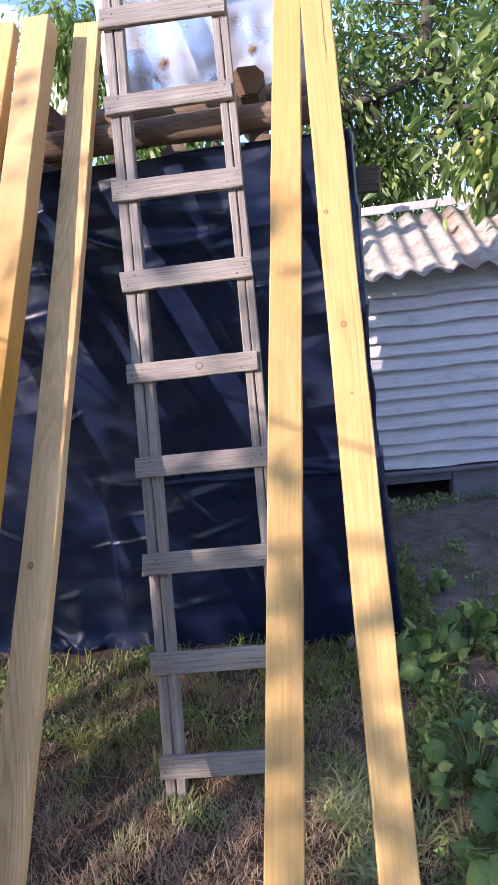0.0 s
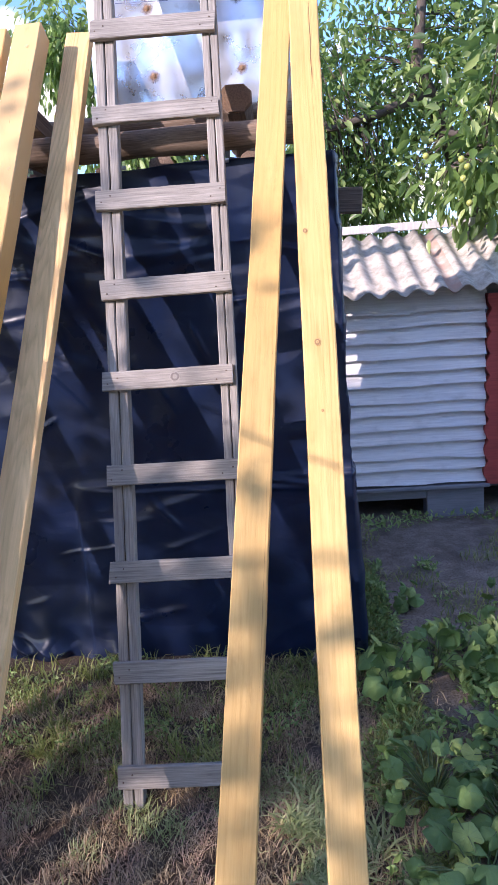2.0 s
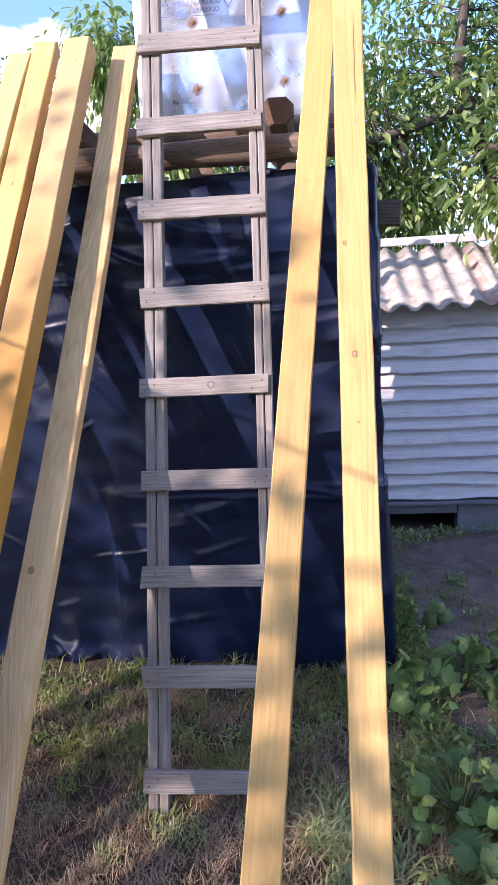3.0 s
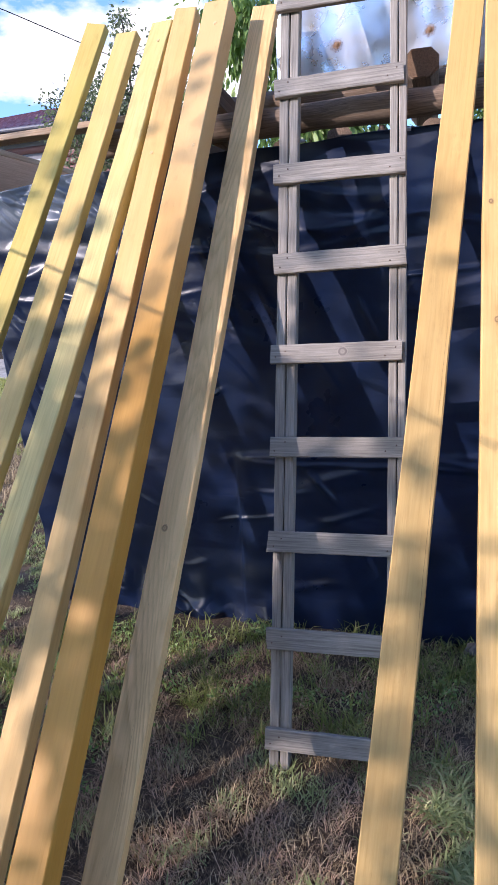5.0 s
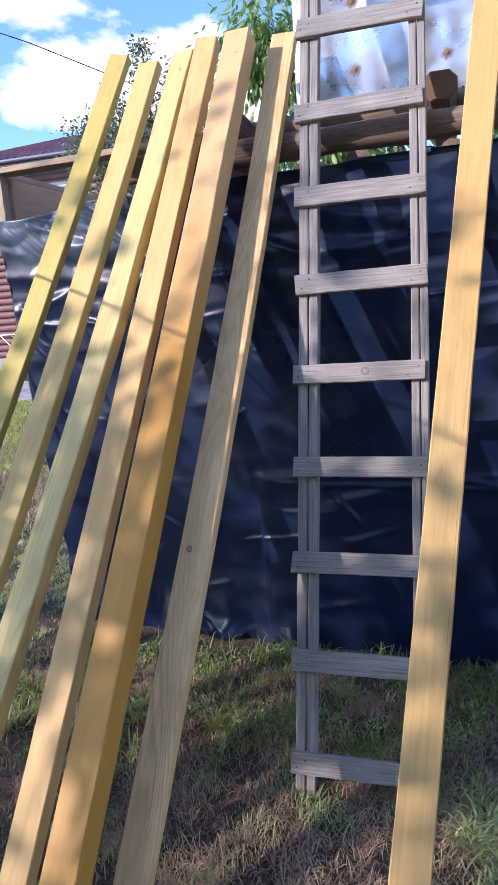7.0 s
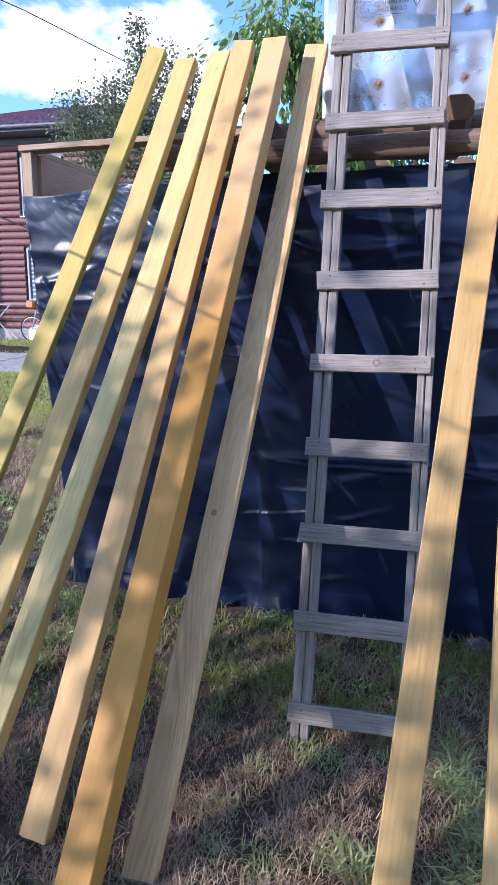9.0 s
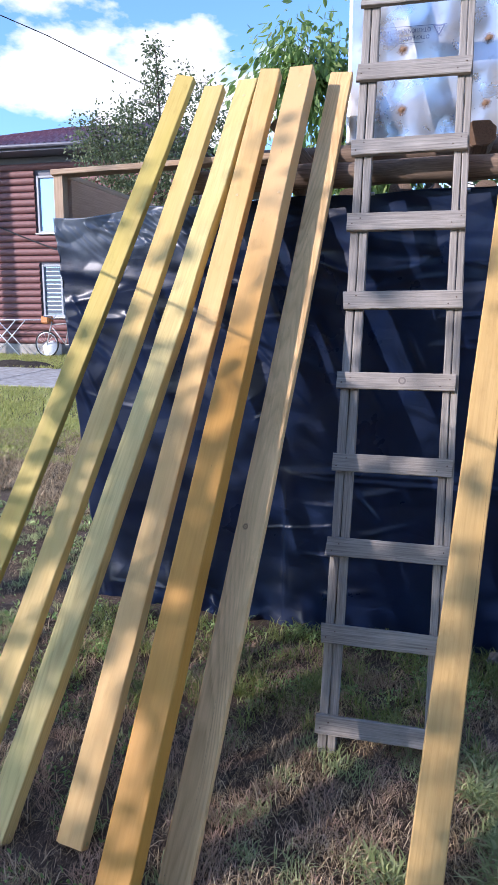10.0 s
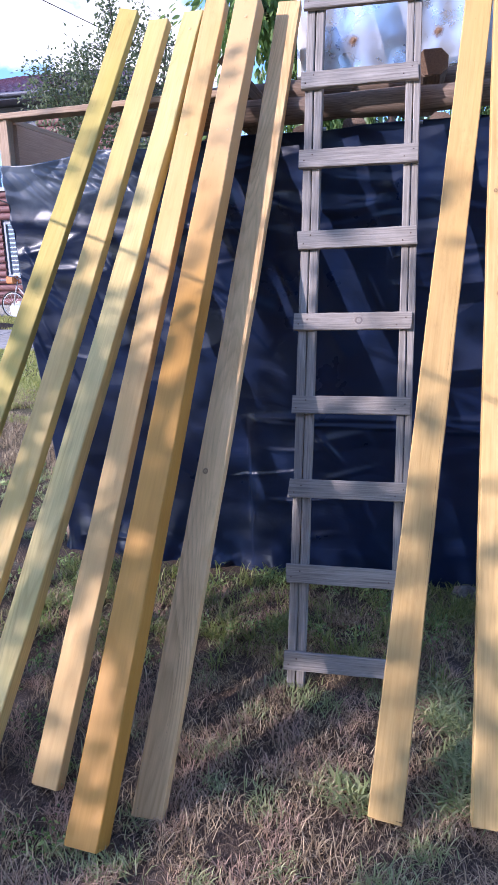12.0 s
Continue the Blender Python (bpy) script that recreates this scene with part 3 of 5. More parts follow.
timbers = [o for o in scene.objects if o.name.startswith("timber")]
for beam, across, low, high, wide in ((6, 0.086, 0.62, 1.18, 0.0005), (6, 0.08, 1.25, 1.62, 0.0003), (7, 0.062, 2.35, 2.72, 0.0012), (5, 0.06, 0.2, 0.5, 0.0003)):
    crack(timbers[beam], BEAMS[beam], across, low, high, wide, int(100 * across + 10 * low))


# ---- ladder ----
def ladder():
    root = thing("ladder", "home-made weathered grey wooden ladder with nailed rungs, leaning", "ladder",
                 at=from_to((0.003, 0.046, 0.0), (0.003, 0.333, 1.0)))
    for n, (x0, x1) in enumerate(((-0.013, 0.018), (0.021, 0.051), (0.351, 0.377), (0.380, 0.404))):
        bm = plank(3.06 - 0.02 * (n % 2), x1 - x0, 0.046, 0.003, 24, 0.0011, 40 + n, 0.004)
        ob = part("rail", bm, M_LADDER, root)
        ob.matrix_local = pose((x0 + x1) / 2, 0.023 + 0.001 * (n % 2), -0.03)
    bm = bmesh.new()
    bmesh.ops.create_cone(bm, cap_ends=True, segments=7, radius1=0.003, radius2=0.0022, depth=0.002)
    nail_mesh = bpy.data.meshes.new("nail")
    bm.to_mesh(nail_mesh)
    bm.free()
    tops = (0.106, 0.410, 0.709, 1.002, 1.292, 1.584, 1.875, 2.154, 2.447, 2.735)
    for n, z in enumerate(tops):
        rnd = random.Random(n)
        s = z * 1.0384
        length = 0.424 + rnd.uniform(-0.006, 0.006)
        h = 0.064 + rnd.uniform(-0.003, 0.004)
        bm = plank(length, h, 0.021, 0.0025, 12, 0.0009, 60 + n, 0.0, rnd.uniform(-0.004, 0.004))
        ob = part("rung", bm, M_LADDER, root)
        # the plank's length lies across the ladder
        ob.matrix_local = pose(-0.021 + rnd.uniform(-0.004, 0.003), -0.0115, s - h / 2) @ pose(0, 0, 0, 0, -0.7 if n in (5, 7) else -0.3 if n == 4 else 0.0) @ Matrix(((0, 0, 1, 0), (0, 1, 0, 0), (-1, 0, 0, 0), (0, 0, 0, 1)))
        for q in ((0.018, 0.012), (0.047, -0.012), (length - 0.05, 0.014), (length - 0.018, -0.01)):
            nail = place("nail", nail_mesh, M_NAIL, ob)
            nail.matrix_local = pose(q[1] + rnd.uniform(-0.004, 0.004), -0.0112, q[0] + rnd.uniform(-0.004, 0.004), 90)
    knot = place("knot", KNOT.copy(), M_KNOT_GREY, root)
    knot.matrix_local = pose(0.212, -0.0232, 1.291 * 1.0384 - 0.027) @ Matrix.Diagonal((0.018, 1, 0.015, 1))
    for xx in (0.058, 0.410):
        bm = bmesh.new()
        bmesh.ops.create_cone(bm, cap_ends=True, segments=8, radius1=0.007, radius2=0.007, depth=0.02)
        ob = part("bolt", bm, M_BOLT, root, "galvanised bolt end")
        ob.matrix_local = pose(xx, 0.045, 1.975 * 1.0384, 0, 90, 0)
    return root


ladder()


# ---- the frame with its plastic sheet ----
def line_y(x):
    return 0.94 - 0.1 * x


def sheet_place(u, v):
    """u: metres along the front from the corner at x = -1.47 (below 0: round the corner), v: 0 at the hem, 1 at the top."""
    right = 2.315 - 0.055 * v
    top = 1.945 + 0.05 * min(1, max(0, u / 1.2)) + 0.02 * noise.noise(Vector((u * 3, 0, 9)))
    hem = -0.02 + 0.03 * max(0, 0.5 - abs(u - 0.75)) + 0.02 * noise.noise(Vector((u * 4, 2, 0))) - 0.03 * min(1, max(0, u - 1.2))
    top -= 0.33 * max(0.0, u - right)
    z = hem + (top - hem) * v
    if u < 0:
        x, y, nx, ny = -1.36 - 0.095 * v, line_y(-1.47) - 0.10 * v - u, -1.0, 0.0
    elif u > right:
        x, y, nx, ny = -1.47 + right, line_y(-1.47 + right) + (u - right), 1.0, 0.0
    else:
        x, y, nx, ny = -1.47 + u + (0.11 - 0.095 * v) * max(0.0, 1 - u / 0.8), line_y(-1.47 + u) - 0.10 * v * max(0.0, 1 - u / 1.3), 0.0, -1.0
    q = Vector((u, z, 0))
    d = 0.028 * noise.noise(Vector((u * 1.3, z * 0.9, 1)))
    d += 0.014 * (1 - abs(noise.noise(Vector((u * 2.1 + z * 1.3, z * 3.4 - u * 1.1, 4)))) * 2) * (0.35 + 0.65 * v)
    d += 0.004 * noise.noise(Vector((u * 5 + z * 3, z * 9 - u * 2, 7)))
    d += 0.013 * max(0.0, min(1.0, (z - 1.45) / 0.25)) * noise.noise(Vector((u * 2.3, z * 15 + u * 1.5, 3)))
    d += 0.012 * max(0.0, 1 - abs(z - 0.66) / 0.18) * max(0.0, min(1.0, (u - 1.2) / 0.1)) * noise.noise(Vector((u * 3.2, z * 11 - u * 2.5, 13)))
    # cockled hem and gathered upper corner
    low = max(0.0, 1 - z / 0.34) * max(0.0, min(1, (1.55 - u) / 0.3))
    d += 0.05 * low * noise.noise(Vector((u * 9, z * 5, 2))) + 0.03 * low
    high = max(0.0, (z - 1.62) / 0.32) * max(0.0, min(1, (0.9 - u) / 0.4))
    d += 0.014 * high * (abs(noise.noise(Vector((u * 4 + z * 6, z * 12 - u * 5, 5)))) - 0.1)
    # the overlap: an upright fold and a level one
    d += 0.018 / (1 + math.exp(-(u - 1.155) * 90)) * (1 / (1 + math.exp((z - 0.79) * 60)))
    d += 0.010 * math.exp(-((z - 0.79 - 0.02 * (u - 1.6)) / 0.016) ** 2) * (1 / (1 + math.exp(-(u - 1.19) * 40)))
    return Vector((x + nx * d, y + ny * d - 0.06 * v * (u <= right), z))


def sheet_creases(us, vs):
    """Straight tension creases in the sheet: a height for each place of the grid."""
    rnd = random.Random(17)
    lines = []
    for _ in range(46):                               # drag lines from the upper edge
        u, z, a = rnd.uniform(-0.1, 2.3), rnd.uniform(1.25, 1.95), rnd.choice((rnd.uniform(-0.5, 0.25), rnd.uniform(-1.3, -0.7)))
        l = rnd.uniform(0.12, 0.5)
        lines.append((u, z, u + l * math.cos(a), z + l * math.sin(a), rnd.uniform(0.002, 0.007), rnd.uniform(0.009, 0.02)))
    for _ in range(8):                                # the same, scattered lower down
        u, z, a, l = rnd.uniform(-0.1, 2.3), rnd.uniform(0.15, 1.3), rnd.uniform(-0.6, 0.6), rnd.uniform(0.1, 0.45)
        lines.append((u, z, u + l * math.cos(a), z + l * math.sin(a), rnd.uniform(0.002, 0.006), rnd.uniform(0.009, 0.018)))
    for k in range(9):                                # fans beside the overlap
        z = 0.28 + rnd.uniform(0.0, 0.58)
        u = 1.22 + rnd.choice((0.0, 0.0, 0.1, 0.25))
        lines.append((u, z - 0.05, u + rnd.uniform(0.1, 0.34), z + rnd.uniform(-0.06, 0.10), rnd.uniform(0.0015, 0.005), rnd.uniform(0.008, 0.018)))
    for k in range(9):                                # the bunched hem
        u = rnd.uniform(0.6, 1.25)
        lines.append((u, rnd.uniform(0.02, 0.08), u + rnd.uniform(-0.18, 0.18), rnd.uniform(0.05, 0.16), rnd.uniform(0.006, 0.012), rnd.uniform(0.014, 0.028)))
    for k in range(34):                               # the gathered corner
        u = rnd.uniform(-0.1, 0.75)
        l = rnd.uniform(0.06, 0.34)
        lines.append((u, 1.955, u + 0.7 * l, 1.955 - l * rnd.uniform(0.12, 0.9), rnd.uniform(0.003, 0.007), rnd.uniform(0.005, 0.010)))
    lines += [(1.18, 0.785, 2.3, 0.80, 0.007, 0.011), (1.16, 0.03, 1.155, 0.78, 0.004, 0.010), (1.3, 1.66, 1.95, 1.72, 0.005, 0.022), (1.4, 1.55, 2.0, 1.60, 0.004, 0.022), (1.25, 0.42, 1.6, 0.455, 0.008, 0.01), (1.9, 0.83, 2.3, 0.80, 0.01, 0.012), (1.45, 0.78, 1.6, 0.62, 0.008, 0.014)]
    q = np.stack(np.meshgrid(us, vs), -1)
    out = np.zeros(q.shape[:2])
    for u0, z0, u1, z1, h, w in lines:
        a, b = np.array((u0, z0)), np.array((u1, z1))
        t = np.clip(((q - a) @ (b - a)) / ((b - a) @ (b - a)), 0, 1)
        away = q - (a + t[..., None] * (b - a))
        side = (away @ np.array((-(b - a)[1], (b - a)[0]))) / np.linalg.norm(b - a)
        far = np.linalg.norm(away, axis=-1)
        taper = np.minimum(1, 4 * t * (1 - t) + 0.15)
        out += h * taper * np.exp(-(far / w) ** 2) - 0.5 * h * taper * np.exp(-((far / (2.6 * w)) ** 2)) / (1 + np.exp(-np.clip(side / (0.45 * w), -30, 30)))
    return 1.7 * out


def plastic_sheet():
    nu, nv = 760, 350
    us = [-0.5 + 4.3 * i / nu for i in range(nu + 1)]
    verts = [sheet_place(u, j / nv) for j in range(nv + 1) for u in us]
    rise = sheet_creases(us, [0.03 + 1.95 * j / nv for j in range(nv + 1)]).ravel()
    verts = [v + (Vector((0, -h, 0)) if 0 < us[n % (nu + 1)] < 2.26 else Vector()) for n, (v, h) in enumerate(zip(verts, rise))]
    tris = []
    for j in range(nv):
        for i in range(nu):
            a = j * (nu + 1) + i
            tris += [(a, a + 1, a + nu + 2), (a, a + nu + 2, a + nu + 1)]
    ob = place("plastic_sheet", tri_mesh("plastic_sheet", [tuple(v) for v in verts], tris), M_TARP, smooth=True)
    solid = ob.modifiers.new("thickness", "SOLIDIFY")
    solid.thickness = 0.002
    return tagged(ob, "black plastic sheeting hung round the log frame, creased", "tarp")


plastic_sheet()

log_frame = thing("log_frame", "frame of old brown logs and posts under black sheeting", "frame")


def log(a, b, r, label="", seed=0, cut=True, rough=0.11, material=M_LOG):
    a, b = Vector(a), Vector(b)
    n = max(4, int((b - a).length / 0.12))
    pts = [Vector((0, 0, (b - a).length * i / n)) + Vector((noise.noise(Vector((i * 0.4, seed, 0))), noise.noise(Vector((i * 0.4, seed, 5))), 0)) * r * 0.2 for i in range(n + 1)]
    ob = part("log", tube(pts, [r * (1 + 0.1 * noise.noise(Vector((i * 0.5, seed, 2)))) for i in range(n + 1)], 14, rough, seed), material, log_frame, label, True)
    for q in ob.data.polygons:
        q.use_smooth = len(q.vertices) == 4
    ob.matrix_world = from_to(a, b)
    if cut:
        for z, s in ((-0.004, 0), ((b - a).length + 0.004, 1)):
            bm = bmesh.new()
            bmesh.ops.create_cone(bm, cap_ends=True, segments=14, radius1=r * 0.94, radius2=r * 0.94, depth=0.01)
            end = part("sawn_end", bm, M_CUT, ob)
            end.matrix_local = pose(pts[-s].x, pts[-s].y, z)
    return ob


log((-0.74, 0.80, 2.05), (0.71, 0.752, 2.062), 0.047, seed=1, cut=False)
log((-0.5, 1.1, 2.19), (0.70, 1.04, 2.185), 0.045, seed=2, cut=False)
log((0.155, 0.93, 1.995), (0.18, 1.58, 1.99), 0.055, seed=3, cut=False)
log((0.50, 0.94, 1.995), (0.49, 1.6, 1.99), 0.05, seed=4, cut=False)
log((-0.27, 0.80, 2.045), (-0.29, 1.6, 2.03), 0.042, "log with a pale sawn end", seed=5)
log((-0.06, 0.96, 1.985), (-0.05, 1.58, 1.99), 0.05, seed=6, cut=False)
for n, (px, py) in enumerate(((-1.38, 1.16), (0.76, 0.98), (-1.38, 2.7), (0.78, 2.6), (-0.3, 1.08))):
    log((px, py, -0.02), (px, py, 1.9), 0.045, seed=10 + n, cut=False)
# hidden rail added under the logs, also to shade the shed wall
log((-1.36, 1.5, 1.895), (0.74, 1.48, 1.895), 0.045, seed=18, cut=False)
log((-1.4, 2.66, 2.05), (0.95, 2.6, 2.05), 0.05, seed=17)
ob = part("log", plank(0.75, 0.115, 0.094, 0.026, 10, 0.002, 5), M_LOG, log_frame, "squared log with a cracked sawn end")
ob.matrix_world = from_to((0.453, 0.80, 2.19), (0.46, 1.6, 2.19), (1, 0, 0))
bm = plank(0.008, 0.108, 0.088, 0.026, 1, 0.0, 5)
end = part("sawn_end", bm, M_CUT, ob)
end.matrix_local = pose(0, 0, -0.006)
ob = part("board_end", plank(0.5, 0.095, 0.03, 0.003, 5, 0.001, 9), M_LOG, log_frame)
ob.matrix_world = from_to((0.905, 0.94, 1.838), (0.42, 1.06, 1.87), (0, 0.1, 1))
ob = part("brace", plank(0.3, 0.05, 0.025, 0.003, 5, 0.001, 8), M_LOG, log_frame)
ob.matrix_world = from_to((-0.20, 0.95, 2.10), (-0.38, 0.98, 2.30), (1, 0, 0.8))

cup = thing("metal_cup", "small dark metal cup hanging on a wire from the logs", "cup")
bm = bmesh.new()
rows = [[bm.verts.new((0.3 + r * math.cos(2 * math.pi * k / 16), 1.13 + r * math.sin(2 * math.pi * k / 16), z)) for k in range(16)]
        for r, z in ((0.012, 2.075), (0.014, 2.062), (0.03, 2.05), (0.036, 2.036), (0.034, 2.035), (0.028, 2.047), (0.011, 2.058))]
for a, b in zip(rows, rows[1:]):
    for k in range(16):
        bm.faces.new((a[k], a[(k + 1) % 16], b[(k + 1) % 16], b[k]))
bm.faces.new(rows[0])
bm.faces.new(rows[-1][::-1])
part("dish", bm, M_NAIL, cup, "", True)
part("wire", tube([(0.3, 1.13, 2.07), (0.3, 1.11, 2.13), (0.3, 1.09, 2.18)], 0.0015, 5), M_NAIL, cup)

box_frame = thing("board_box", "open box of old pale boards on top of the frame", "box")
ob = part("top_rail", plank(1.2, 0.09, 0.026, 0.003, 12, 0.0012, 21), M_BOARD, box_frame)
ob.matrix_world = from_to((-1.47, 0.985, 2.155), (-0.32, line_y(-0.4) + 0.03, 2.185), (0, 1, 0))
ob = part("corner_post", plank(0.25, 0.05, 0.05, 0.003, 5, 0.001, 22), M_BOARD, box_frame)
ob.matrix_world = pose(-1.44, 0.98, 1.893)
ob = part("side_board", plank(1.5, 0.2, 0.026, 0.003, 10, 0.001, 23), M_BROWN_BOARD, box_frame)
ob.matrix_world = from_to((-1.412, 1.01, 2.03), (-1.37, 2.62, 2.03), (0, 0, -1))
ob = part("side_rail", plank(1.5, 0.06, 0.026, 0.003, 10, 0.001, 24), M_BOARD, box_frame)
ob.matrix_world = from_to((-1.455, 1.035, 2.155), (-1.42, 2.62, 2.155), (1, 0, 0))


# ---- printed metal sheet on the frame ----
def metal_sheet():
    x0, x1, z0, z1 = -0.09, 0.71, 2.225, 2.97
    n = 48
    verts, tris = [], []
    for j in range(n + 1):
        for i in range(n + 1):
            u, v = x0 + (x1 - x0) * i / n, z0 + (z1 - z0) * j / n
            y = 0.012 * noise.noise(Vector((u * 5, v * 4, 3))) + 0.006 * noise.noise(Vector((u * 12, v * 11, 6)))
            y += 0.03 * max(0, (u - 0.62) / 0.1) * 0.3
            verts.append((u, y, v + (0.008 * noise.noise(Vector((u * 9, 0, 1))) if j in (0, n) else 0)))
    for j in range(n):
        for i in range(n):
            a = j * (n + 1) + i
            tris += [(a, a + 1, a + n + 2), (a, a + n + 2, a + n + 1)]
    ob = place("metal_sheet", tri_mesh("metal_sheet", verts, tris), M_METAL, smooth=True)
    ob.matrix_world = pose(0, 1.035, 0)
    solid = ob.modifiers.new("thickness", "SOLIDIFY")
    solid.thickness = 0.0015
    tagged(ob, "dented shiny metal sheet with rusty screws and upside-down print", "metal sheet")

    def surface(u, v):
        return 0.012 * noise.noise(Vector((u * 5, v * 4, 3))) + 0.006 * noise.noise(Vector((u * 12, v * 11, 6)))

    for n, (u, v) in enumerate(((0.144, 2.354), (0.481, 2.359), (0.138, 2.591), (0.478, 2.607), (0.14, 2.84), (0.48, 2.85))):
        rnd = random.Random(n)
        bm = bmesh.new()
        mid = bm.verts.new((0, 0, 0.004))
        ring = []
        for k in range(18):
            a, r = 2 * math.pi * k / 18, rnd.uniform(0.012, 0.026) * (1.25 if k in (12, 13, 14) else 1)
            ring.append(bm.verts.new((1.7 * r * math.cos(a), 1.7 * r * math.sin(a), 0.003)))
        for k in range(18):
            bm.faces.new((mid, ring[k], ring[(k + 1) % 18]))
        stain = part("rust_patch", bm, M_RUST, ob, "rust stain round a screw")
        stain.matrix_local = pose(u, surface(u, v) - 0.002, v, 90)
        bm = bmesh.new()
        bmesh.ops.create_uvsphere(bm, u_segments=10, v_segments=6, radius=0.0085)
        head = part("screw_head", bm, M_RUST, ob, "", True)
        head.matrix_local = pose(u, surface(u, v) - 0.005, v) @ Matrix.Diagonal((1, 0.5, 1, 1))
    # two printed lines, a rule above and below, and a warning triangle, all upside down
    def lettering(text, size, x, z):
        cu = bpy.data.curves.new("print", "FONT")
        cu.body, cu.size, cu.align_x, cu.align_y = text, size, "CENTER", "CENTER"
        tmp = new("print", cu)
        me = bpy.data.meshes.new_from_object(tmp.evaluated_get(bpy.context.evaluated_depsgraph_get()))
        bpy.data.objects.remove(tmp)
        me.materials.clear()
        t = place("printed_line", me, M_INK, ob)
        t.matrix_local = pose(x, surface(x, z) - 0.009, z, 0, 180, 0) @ pose(0, 0, 0, 90, 0, 0)
        return t

    lettering("ОТКРЫВАЯ КРЫШКУ", 0.021, 0.135, 2.632)
    lettering("ОТКЛЮЧИ МЕШАЛКУ", 0.021, 0.135, 2.658)
    for z in (2.615, 2.676):
        bm = block(0.02, -0.0005, -0.0008, 0.31, 0.0005, 0.0008, 0)
        rule = part("printed_rule", bm, M_INK, ob)
        rule.matrix_local = pose(0, surface(0.15, z) - 0.008, z, 0, 1, 0)
    bm = bmesh.new()
    c = [(-0.024, 0, 0.02), (0.024, 0, 0.02), (0, 0, -0.022)]
    i = [(-0.017, 0, 0.016), (0.017, 0, 0.016), (0, 0, -0.014)]
    o, q = [bm.verts.new(p) for p in c], [bm.verts.new(p) for p in i]
    for k in range(3):
        bm.faces.new((o[k], o[(k + 1) % 3], q[(k + 1) % 3], q[k]))
    block(-0.0015, -0.0005, -0.004, 0.0015, 0.0005, 0.012, 0, bm)
    tri = part("warning_triangle", bm, M_INK, ob)
    tri.matrix_local = pose(0.279, surface(0.279, 2.648) - 0.009, 2.648)


metal_sheet()


# ---- shed ----
def shed():
    root = thing("shed", "low pale grey clapboard shed with red trim and corrugated roof", "shed")
    x0, x1, y0, y1 = 0.45, 1.93, 2.66, 4.3
    # wall core with a doorway beside the red board
    part("wall", block(x0, y0 + 0.03, 0.2, x1 + 0.08, y0 + 0.09, 1.575, 0.003), M_PLINTH, root)
    part("wall", block(x0, y0 + 0.095, 0.0, x0 + 0.06, y1, 1.46, 0.003), M_PLINTH, root)
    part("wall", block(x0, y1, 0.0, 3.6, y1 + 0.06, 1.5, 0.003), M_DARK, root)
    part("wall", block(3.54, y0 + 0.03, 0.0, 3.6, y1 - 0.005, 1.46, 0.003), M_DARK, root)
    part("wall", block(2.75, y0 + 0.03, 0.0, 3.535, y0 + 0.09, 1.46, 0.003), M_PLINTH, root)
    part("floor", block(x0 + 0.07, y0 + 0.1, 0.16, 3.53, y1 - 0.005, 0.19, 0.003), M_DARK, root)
    n, bottom, top = 13, 0.232, 1.45
    step = (top - bottom) / n
    for k in range(n + 1):
        rnd = random.Random(100 + k)
        z = bottom + step * k
        bm = bmesh.new()
        seg = 30
        rows = []
        h = step * (1 + rnd.uniform(-0.06, 0.06)) + 0.022
        notch, lift = rnd.uniform(x0, x1), rnd.uniform(-0.012, 0.010)
        for i in range(seg + 1):
            xx = x0 + (x1 - 0.03 - x0) * i / seg
            wavy = 0.014 * noise.noise(Vector((xx * 3.2, k * 7.3, 0))) + 0.004 * noise.noise(Vector((xx * 11, k * 3.1, 4)))
            wavy -= 0.014 * rnd.choice((0, 1)) * math.exp(-((xx - notch) / 0.06) ** 2)
            low, high = z + wavy + lift, z + h
            rows.append([bm.verts.new(p) for p in ((xx, y0 - 0.038, low), (xx, y0 + 0.008, high), (xx, y0 + 0.026, high), (xx, y0 - 0.006, low + 0.004))])
        for a, b in zip(rows, rows[1:]):
            for q in range(4):
                bm.faces.new((a[q], b[q], b[(q + 1) % 4], a[(q + 1) % 4]))
        bm.faces.new(rows[0])
        bm.faces.new(rows[-1][::-1])
        part("siding_board", bm, M_SIDING, root)
    # red corner board, its edge scalloped
    bm = bmesh.new()
    rows = []
    for i in range(105):
        z = 0.215 + (1.45 - 0.215) * i / 104
        left = 1.905 - 0.03 * i / 104 * 0 - 0.028 * abs(math.sin(math.pi * (z - 0.23) / (step * 1.5))) + 0.02 * z
        right = 1.99 + 0.022 * z
        rows.append([bm.verts.new(p) for p in ((left, y0 - 0.046, z), (right, y0 - 0.046, z), (right, y0 + 0.02, z), (left, y0 + 0.02, z))])
    for a, b in zip(rows, rows[1:]):
        for q in range(4):
            bm.faces.new((a[q], a[(q + 1) % 4], b[(q + 1) % 4], b[q]))
    bm.faces.new(rows[0][::-1])
    bm.faces.new(rows[-1])
    part("corner_board", bm, M_RED, root, "red painted scalloped corner board")
    part("door_post", block(1.96, y0 + 0.025, 0.2, 2.015, y0 + 0.12, 1.44, 0.003), M_RED, root)
    # sill and plinth with a vent
    part("sill", block(x0, y0 - 0.05, 0.196, 1.925, y0 + 0.1, 0.222, 0.004), M_PLINTH, root)
    part("plinth", block(1.52, y0 + 0.0, -0.05, 1.9, y0 + 0.12, 0.192, 0.004), M_PLINTH, root)
    part("plinth", block(x0, y0 + 0.0, 0.127, 1.517, y0 + 0.12, 0.192, 0.004), M_PLINTH, root)
    part("plinth", block(x0, y0 + 0.0, -0.05, 0.97, y0 + 0.12, 0.124, 0.004), M_PLINTH, root)
